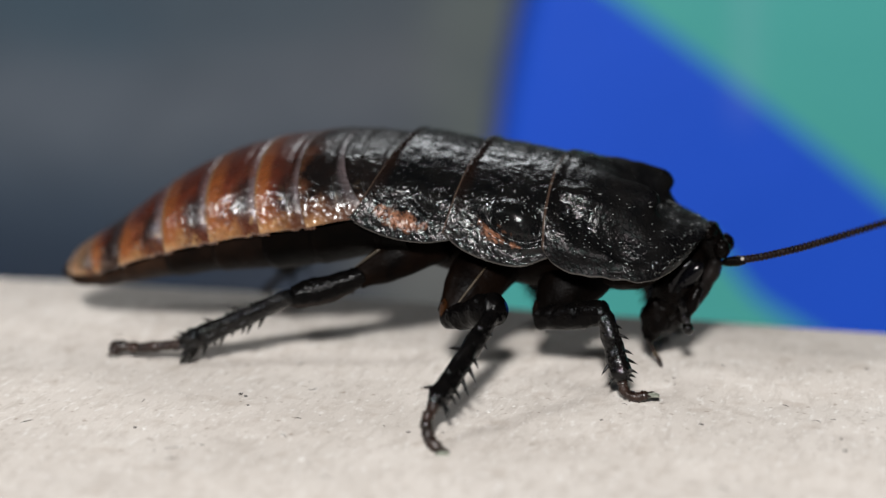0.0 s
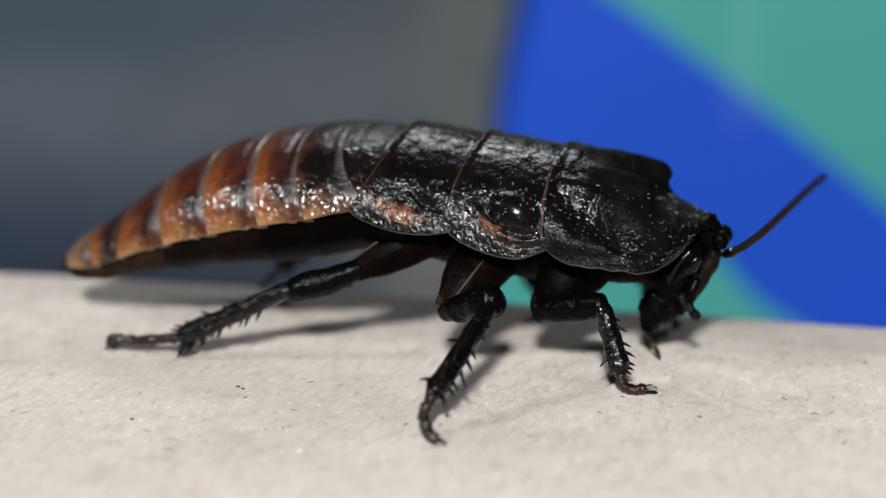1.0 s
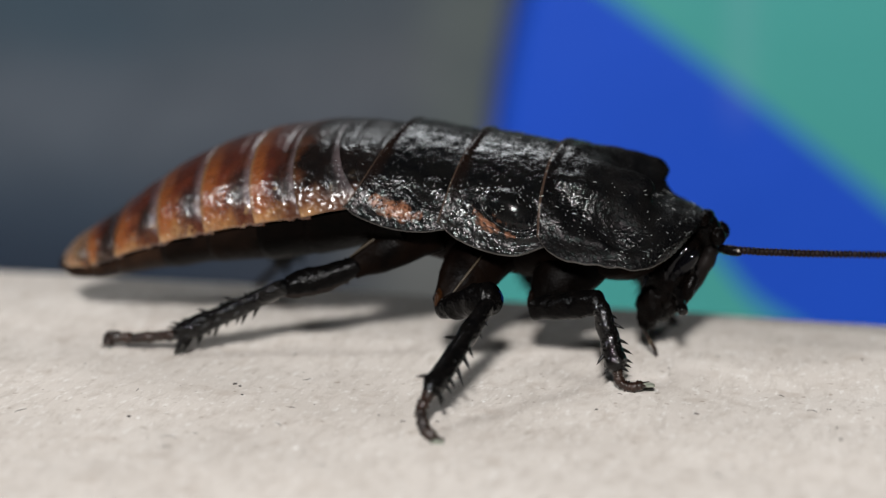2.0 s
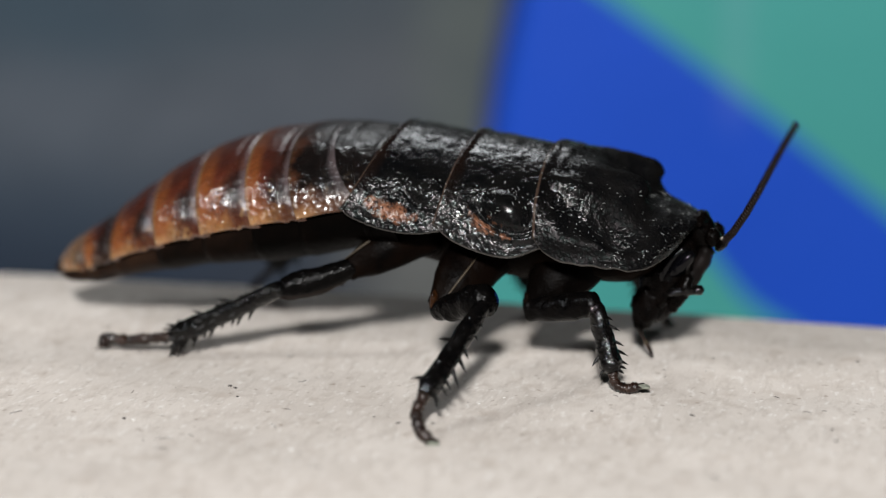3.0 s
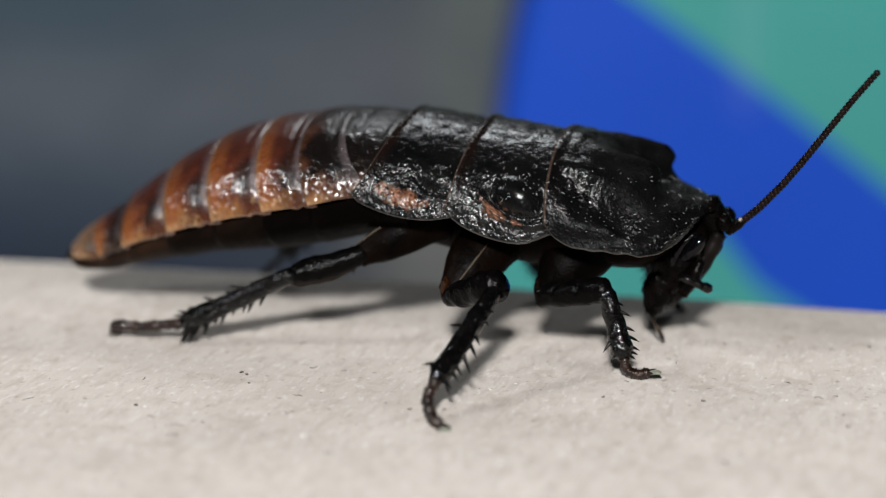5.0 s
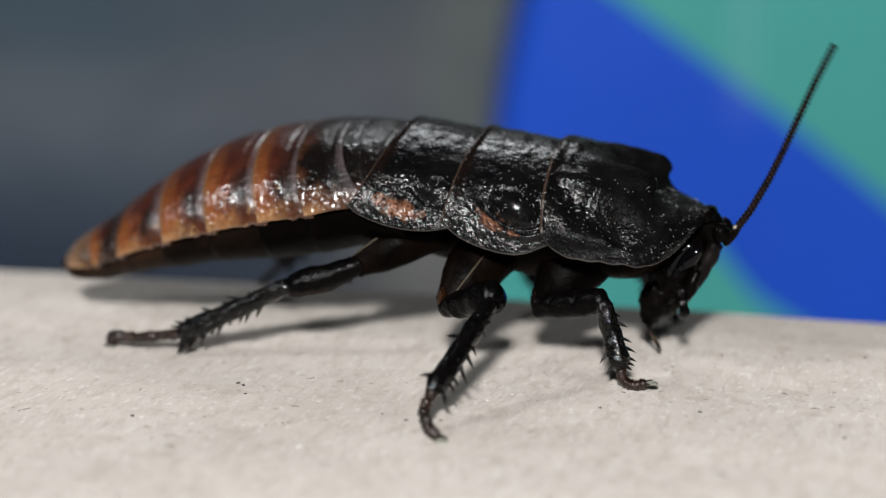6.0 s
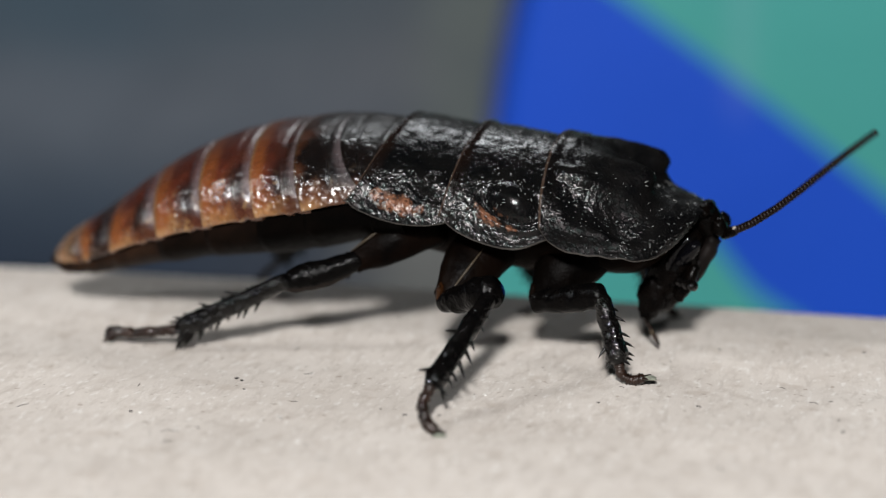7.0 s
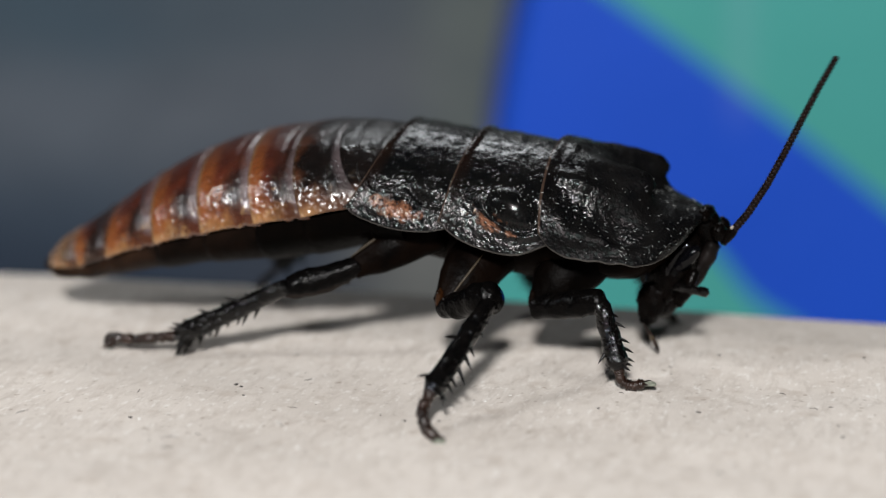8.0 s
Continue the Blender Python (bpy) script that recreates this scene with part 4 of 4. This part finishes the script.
    for side in (-1, 1):
        bm = bmesh.new()
        root = pts[-1] + x * side * 0.3
        tip = root + d * 0.6 + x * side * 0.55
        spike(bm, root, Vector((tip.x, tip.y, max(0.12, tip.z - 0.1) if pts[-1].z > 0 else tip.z)), 0.19)
        part("claw", bm, TARSUS, holder)


def legs():
    pi = math.pi
    front = [(0.20, pi, 0.9), (0.38, pi, 1.3), (0.56, pi, 1.5), (0.72, pi, 1.5), (0.86, pi, 1.4), (0.96, pi, 1.0), (0.74, 0.0, 1.5), (0.92, 0.1, 1.1),
             (0.45, 1.9, 0.7), (0.66, 1.6, 0.8), (0.84, 1.9, 0.9), (0.90, 4.4, 0.9), (0.97, 2.4, 0.9)]
    middle = [(0.50, 0.1, 1.3), (0.86, 0.0, 1.6), (0.22, pi, 0.7), (0.34, pi, 1.0), (0.46, pi, 1.4), (0.57, pi, 1.5), (0.68, pi, 1.7), (0.78, pi, 1.6), (0.88, pi, 1.5), (0.96, pi, 1.4),
              (0.52, 2.3, 0.8), (0.72, 2.2, 1.0), (0.92, 2.0, 1.2), (0.97, 2.6, 1.5), (0.62, 4.0, 1.1), (0.90, 4.2, 1.3)]
    hind = [(0.24 + 0.09 * k, 0.3 - 0.25 * (k % 3), 0.75 + 0.08 * (k % 4)) for k in range(9)]
    hind += [(0.30 + 0.085 * k, pi + 0.25 * (k % 2), 1.5 + 0.09 * k) for k in range(9)]
    hind += [(0.35 + 0.09 * k, 1.2 + 0.8 * (k % 2), 0.8 + 0.04 * k) for k in range(8)]
    hind += [(0.72 + 0.03 * k, 2.0 + 0.45 * (k % 5), 1.1 + 0.1 * (k % 3)) for k in range(10)]
    hind += [(0.42, 0.1, 1.5), (0.66, -0.1, 1.6), (0.90, 0.0, 1.7), (0.88, 2.8, 2.1), (0.93, 2.4, 2.0), (0.97, 2.9, 2.1), (0.97, 0.6, 1.3), (0.95, 1.6, 1.2)]

    def ground(u, v):
        return u, v, board_height(u, v)[0] + 0.4

    leg("front_leg", "short front leg, knee bent forward", (16.0, -5.0, 11.6), (11.7, -8.2, 6.6), (18.7, -10.6, 8.4), (20.8, -12.0, 2.21),
        ((21.1, -12.0, 0.93), (22.2, -12.0, 0.45), (23.3, -12.0, 0.88)), 0.92, 1, front, (1.2, 1.45, 1.5, 1.32), 1.06, 0.95)
    leg("middle_leg", "middle leg reaching out to the side", (7.2, -5.6, 12.8), (3.3, -12.2, 7.0), (9.3, -15.8, 9.5), (6.22, -27.20, 3.31),
        ((5.8, -28.9, 2.1), (6.6, -30.4, 0.9), (7.7, -31.2, 0.45)), 0.98, 2, middle, (0.95, 1.40, 1.74, 1.62), 0.96, 1.1, (0.18, -0.64, 0.24))
    leg("hind_leg", "long hind leg stretched backwards", (1.2, -6.8, 13.9), (-6.7, -10.1, 9.75), (-12.4, -12.2, 8.3), (-24.6, -11.4, 2.1),
        ((-29.5, -11.2, 1.3), (-32.2, -11.0, 1.35), (-32.4, -10.8, 0.45)), 1.02, 3, hind, (0.95, 1.2, 1.25, 0.95), 0.92, 1.05, (-0.76, -0.50, 0.58), 0.75, 0.70)
    leg("front_leg", "front leg on the far side", (16.0, 5.0, 11.6), (12.6, 8.0, 7.2), (18.5, 10.5, 7.6), (20.5, 12.0, 2.0),
        ((21.2, 12.8, 1.2), ground(22.2, 13.4)), 0.9, 4, front, (1.25, 1.36, 1.32, 1.08))
    leg("middle_leg", "middle leg on the far side", (7.2, 5.6, 12.8), (4.6, 10.5, 7.4), (6.4, 13.8, 6.8), (5.8, 16.6, 2.8),
        ((5.9, 17.2, 1.4), ground(6.2, 17.5)), 0.95, 5, middle, (1.2, 1.48, 1.74, 1.5))
    leg("hind_leg", "hind leg on the far side", (0.5, 6.2, 14.0), (-6.0, 9.0, 11.0), (-13.0, 9.5, 11.5), (-23.0, 16.0, 2.8),
        ((-24.8, 17.0, 1.2), ground(-26.0, 17.4)), 0.95, 6, hind, (1.0, 1.25, 1.35, 1.1), 0.75)


BASE = (29.3, -1.2, 12.7)  # root of the antenna
PALP = (25.1, -3.4, 8.1)


def head():
    bm = bmesh.new()
    blob(bm, (24.3, 0, 9.6), (2.5, 3.4, 4.6), (0, 24, 0), 0.14, 2.0, 30)
    skull = part("head", bm, HEAD, roach, "black downturned head")
    bm = bmesh.new()
    tube(bm, ((28.0, -0.2, 12.0), (26.8, -0.4, 9.7), (25.0, -0.5, 7.0), (23.6, -0.4, 5.4)), (1.0, 1.2, 1.25, 1.0), 22, 0.8, (1, 0, -0.5), 0.2, 4.0)
    part("face", bm, FACE, skull, "greyish-brown face plate")
    for side in (-1, 1):
        bm = bmesh.new()
        blob(bm, (25.8, side * 2.75, 10.9), (0.80, 0.85, 1.75), (0, 40, 0), 0.03, 1.0, 22)
        part("eye", bm, EYE, skull, "kidney-shaped glossy black eye")
        bm = bmesh.new()
        tube(bm, ((25.9, side * 2.9, 12.5), (24.85, side * 3.25, 11.5), (24.2, side * 3.3, 10.3), (23.9, side * 3.0, 9.2)), (0.25, 0.42, 0.45, 0.25), 14)
        part("eye_rim", bm, EYE, skull, "glossy black ridge behind the eye")
        bm = bmesh.new()
        blob(bm, (28.6, side * 1.3, 13.45), (0.85, 0.8, 0.95), (0, 0, 0), 0.10, side)
        part("antenna_socket", bm, HEAD, skull)
        bm = bmesh.new()
        tube(bm, ((26.6, side * 2.6, 9.6), (25.9, side * 2.9, 8.0), (24.9, side * 2.7, 6.3)), (0.5, 0.75, 0.6), 14, lumps=0.2, seed=side)
        part("cheek", bm, HEAD, skull)
    bm = bmesh.new()
    blob(bm, (27.2, 0, 14.9), (0.95, 2.2, 0.85), (0, 20, 0), 0.2, 8.0)
    tube(bm, ((26.6, 0, 15.0), (27.2, 0, 13.9), (27.6, 0, 12.6)), (1.3, 1.5, 1.4), 20, 1.0)
    part("brow", bm, HEAD, skull)
    bm = bmesh.new()
    blob(bm, (23.0, -0.3, 5.6), (1.35, 2.0, 1.4), (0, 15, 0), 0.2, 3.0)
    part("upper_lip", bm, HEAD, skull)
    for side in (-1, 1):
        bm = bmesh.new()
        blob(bm, (22.3, side * 1.5, 6.2), (1.5, 1.3, 2.6), (0, 12, 0), 0.22, 6.0 + side)
        part("jaw", bm, HEAD, skull)
    bm = bmesh.new()
    tube(bm, ((21.2, -1.4, 6.6), (21.1, -1.6, 5.2), (21.15, -1.6, 4.4), (21.7, -1.55, 3.3), (22.2, -1.5, 2.3), (22.6, -1.4, 1.6), (22.9, -1.3, 0.85)),
         (0.26, 0.28, 0.20, 0.26, 0.17, 0.23, 0.12), 10)
    thin = part("palp", bm, TARSUS, skull, "jointed feeler touching the board")
    bm = bmesh.new()
    tube(bm, ((22.1, -1.51, 2.45), (22.3, -1.47, 2.05)), (0.20, 0.21), 12)
    part("pale_joint", bm, RIDGE, thin, "cream joint")
    return skull


def palp():
    """The feeler that stirs beside the mouth; its own space runs along x."""
    bm = bmesh.new()
    tube(bm, ((-0.4, 0, 0), (0.3, 0, 0.05), (0.9, 0, 0), (1.4, 0, 0.03), (1.9, 0, 0), (2.4, 0, 0.04), (2.9, 0, 0)), (0.40, 0.50, 0.41, 0.52, 0.42, 0.53, 0.48), 12)
    ob = part("palp", bm, BLACK, roach, "stirring jointed feeler")
    return ob


SPAN, CHUNKS = 22.0, 6  # antenna length, rigid pieces


def antenna():
    """The root, then rigid pieces of close-set beads; each piece runs along its own x."""
    bm = bmesh.new()
    tube(bm, ((-0.5, 0, 0.06), (0.2, 0, -0.03), (0.9, 0, -0.13), (1.7, 0, -0.25)), (0.38, 0.50, 0.54, 0.40), 14)
    root = part("antenna", bm, HEAD, roach, "beaded dark red-brown antenna, sweeping about")
    # the small highlight on the root joint, made as a pale bead
    bm = bmesh.new()
    blob(bm, (1.55, -0.24, -0.06), (0.26, 0.20, 0.22))
    part("root_glint", bm, ROOT_HIGHLIGHT, root, "pale bead standing for a highlight at the end of the root joint")
    pieces = []
    step = SPAN / CHUNKS
    for c in range(CHUNKS):
        bm = bmesh.new()
        beads = 8
        path, radii = [], []
        for k in range(beads):
            far = (c + (k + 0.5) / beads) / CHUNKS
            r = 0.415 - 0.095 * far
            path += [(step * (k + f) / beads, 0, 0) for f in (0.0, 0.3, 0.75)]
            radii += [r * 0.74, r, r]
        path.append((step, 0, 0)), radii.append(radii[0])
        tube(bm, path, radii, 12)
        pieces.append(part("flagellum_piece", bm, HORN, root))
    return root, pieces


def dust(plate, count, seed):
    """Pale flecks and hairs lying on a plate's outer side."""
    rng = random.Random(seed)
    faces = [p for p in plate.data.polygons if p.normal.dot(Vector((0, p.center.y, p.center.z - 0.011))) > 0 and p.normal.z > -0.2 and p.center.y < 0.004 and p.center.z < 0.0195 and abs(p.center.y) < 0.0112]
    bm = bmesh.new()
    for p in rng.sample(faces, count):
        n = p.normal
        along = n.orthogonal().normalized()
        along = (along * math.cos(f := rng.uniform(0, 3.14)) + n.cross(along) * math.sin(f)) / MM
        c, length = (p.center + n * 0.00002) / MM, rng.choice((0.04, 0.05, 0.06, 0.09, 0.18))
        way = along.normalized() * length
        tube(bm, (c - way, c + n * rng.uniform(0.0, 0.03), c + way), (0.012, 0.026, 0.012), 5)
    part("dust", bm, DUST, plate, "pale specks of dust and hair")


neck_shield = pronotum()
dust(neck_shield, 170, 1)
dust(mesonotum(), 80, 2)
dust(metanotum(), 60, 3)
abdomen()
tail_tip()
underside()
legs()
skull = head()
feeler = palp()
antenna_root, flagellum = antenna()


# ---------------------------------------------------------------- what moves
def motions():
    # the fore body rises slowly: seconds, millimetres
    rise = table([(0.0, -0.33), (0.5, -0.21), (1.0, -0.16), (1.5, -0.14), (3.0, 0.0), (3.5, 0.0), (4.5, 0.02), (6.0, 0.13), (7.0, 0.17), (8.0, 0.23)])
    times = (0.0, 0.5, 1.0, 1.5, 2.2, 3.0, 3.5, 4.5, 5.2, 6.0, 7.0, 8.0)
    walk(skull, [(t, pose(0, 0, rise(t) * MM)) for t in times])
    walk(neck_shield, [(t, pose(0, 0, 0.7 * rise(t) * MM)) for t in times])

    root = table([(0.0, -0.55), (1.6, -0.60), (2.8, -0.20), (3.5, 0.0), (8.0, 0.0)])  # the root of the antenna lifts too
    swept = []

    def aim(t, heading, height):
        """Seconds, heading from the body's axis and height above level in degrees."""
        swept.append((t, height))
        return t, pose(BASE[0] * MM, BASE[1] * MM, (BASE[2] + rise(t) + root(t)) * MM, 0, -height, heading)

    walk(antenna_root, [
             aim(0.0, -10, 20.2), aim(0.2, -12, 6.9), aim(0.3, -14, 11.5), aim(0.4, -22, 22.9), aim(0.5, -35, 32.6), aim(0.6, -44.3, 38.8), aim(0.7, -51.3, 41.6), aim(0.8, -59.5, 42.2),
             aim(0.9, -60.9, 38.7), aim(1.0, -55.5, 31.8), aim(1.1, -46.9, 24.5), aim(1.2, -30, 17.2), aim(1.3, -18, 9), aim(1.4, -12, 0.9), aim(1.5, -11, -6.5), aim(1.6, -11, -9.9),
             aim(1.7, -10, -9.4), aim(2.0, -9, 4), aim(2.3, -8, 36), aim(2.6, -14, 60), aim(2.8, -36.2, 59), aim(2.9, -55, 52.7), aim(3.0, -58.0, 43.5), aim(3.1, -45.7, 38),
             aim(3.2, -38.9, 40.4), aim(3.3, -42.1, 53), aim(3.4, -43.2, 64.5), aim(3.5, -31.3, 72.4), aim(3.6, -8, 73.4), aim(3.7, -5, 59.5), aim(3.8, -10, 44), aim(3.9, -30, 44.6),
             aim(4.0, -43.7, 51), aim(4.1, -44.5, 58.3), aim(4.2, -31.6, 64.6), aim(4.3, -9, 63.1), aim(4.4, 1, 52.8), aim(4.5, 0, 40.4), aim(4.6, -2, 30), aim(4.7, -2, 33.7),
             aim(5.0, -12, 50), aim(5.3, -34, 52), aim(5.55, -30, 60), aim(5.8, -11.6, 65.6), aim(5.9, -4, 69.5), aim(6.0, 0, 64), aim(6.1, -3.4, 50.8), aim(6.2, -8, 47.3), aim(6.3, -25.2, 50.8),
             aim(6.4, -45.8, 51.9), aim(6.5, -54.6, 46.8), aim(6.6, -50.4, 40.8), aim(6.7, -45.1, 37), aim(6.8, -37.2, 28.9), aim(6.9, -30, 29.2), aim(7.0, -33.6, 35.8),
             aim(7.1, -35.9, 43.7), aim(7.2, -37.1, 51.8), aim(7.3, -37.2, 59.3), aim(7.4, -25.3, 65.3), aim(7.5, -6, 60.9), aim(7.6, -1, 52.4), aim(7.7, -8, 48.6), aim(7.8, -8, 52.3),
             aim(7.9, -2, 57.7), aim(8.0, -18.0, 60)])

    def bow(x, height):
        """Sideways bend of the antenna below its chord, in millimetres, x from 0 to 1."""
        return -1.75 * math.sin(radians(min(height, 38) + 6)) * (x * (1 - x) ** 2.2) * 4.2

    for c, piece in enumerate(flagellum):
        rows = []
        for t, height in swept:
            x0, x1 = c / CHUNKS, (c + 1) / CHUNKS
            z0, z1 = bow(x0, height), bow(x1, height)
            tilt = math.degrees(math.atan2(z1 - z0, SPAN / CHUNKS))
            rows.append((t, pose(SPAN * x0 * MM, 0, z0 * MM, 0, -tilt, 0)))
        walk(piece, rows)

    walk(feeler, [(t, pose(PALP[0] * MM, PALP[1] * MM, (PALP[2] + rise(t)) * MM, 0, -height, heading)) for t, heading, height in (
        (0.0, -30, -70), (0.4, -40, -75), (0.7, -30, -55), (0.9, -20, -30), (1.1, -30, -62), (1.5, -82, -22), (1.7, -80, -22), (2.4, -30, -40), (2.8, 0, 8),
        (3.0, 5, 8), (3.2, -20, -20), (3.3, -60, -30), (3.6, -72, -28), (3.9, -20, -30), (4.2, 0, -6), (4.5, 0, -7), (4.7, 5, -8), (5.2, -20, -25), (5.8, -20, -35),
        (6.0, -60, -60), (6.2, 0, -20), (6.5, 0, -20), (6.8, 5, -18), (7.0, -50, 5), (7.3, -20, -15), (7.6, 0, -18), (8.0, -5, -6))])

    # the abdomen lengthens towards the end
    for ring, share in rings:
        if share:
            walk(ring, [(t, pose(-share * reach * MM, 0, share * lift * MM)) for t, reach, lift in (
                (0.0, 0.2, 0.3), (0.5, 0.0, -0.05), (1.0, 0.0, 0.35), (1.5, 0.0, 0.3), (3.0, -0.2, 0.05), (3.5, 0.0, 0.0), (4.5, -0.15, -0.1), (6.0, 0.1, 0.0),
                (6.5, 0.55, 0.05), (7.0, 1.05, 0.1), (7.5, 1.5, 0.15), (8.0, 1.7, 0.2))])


motions()
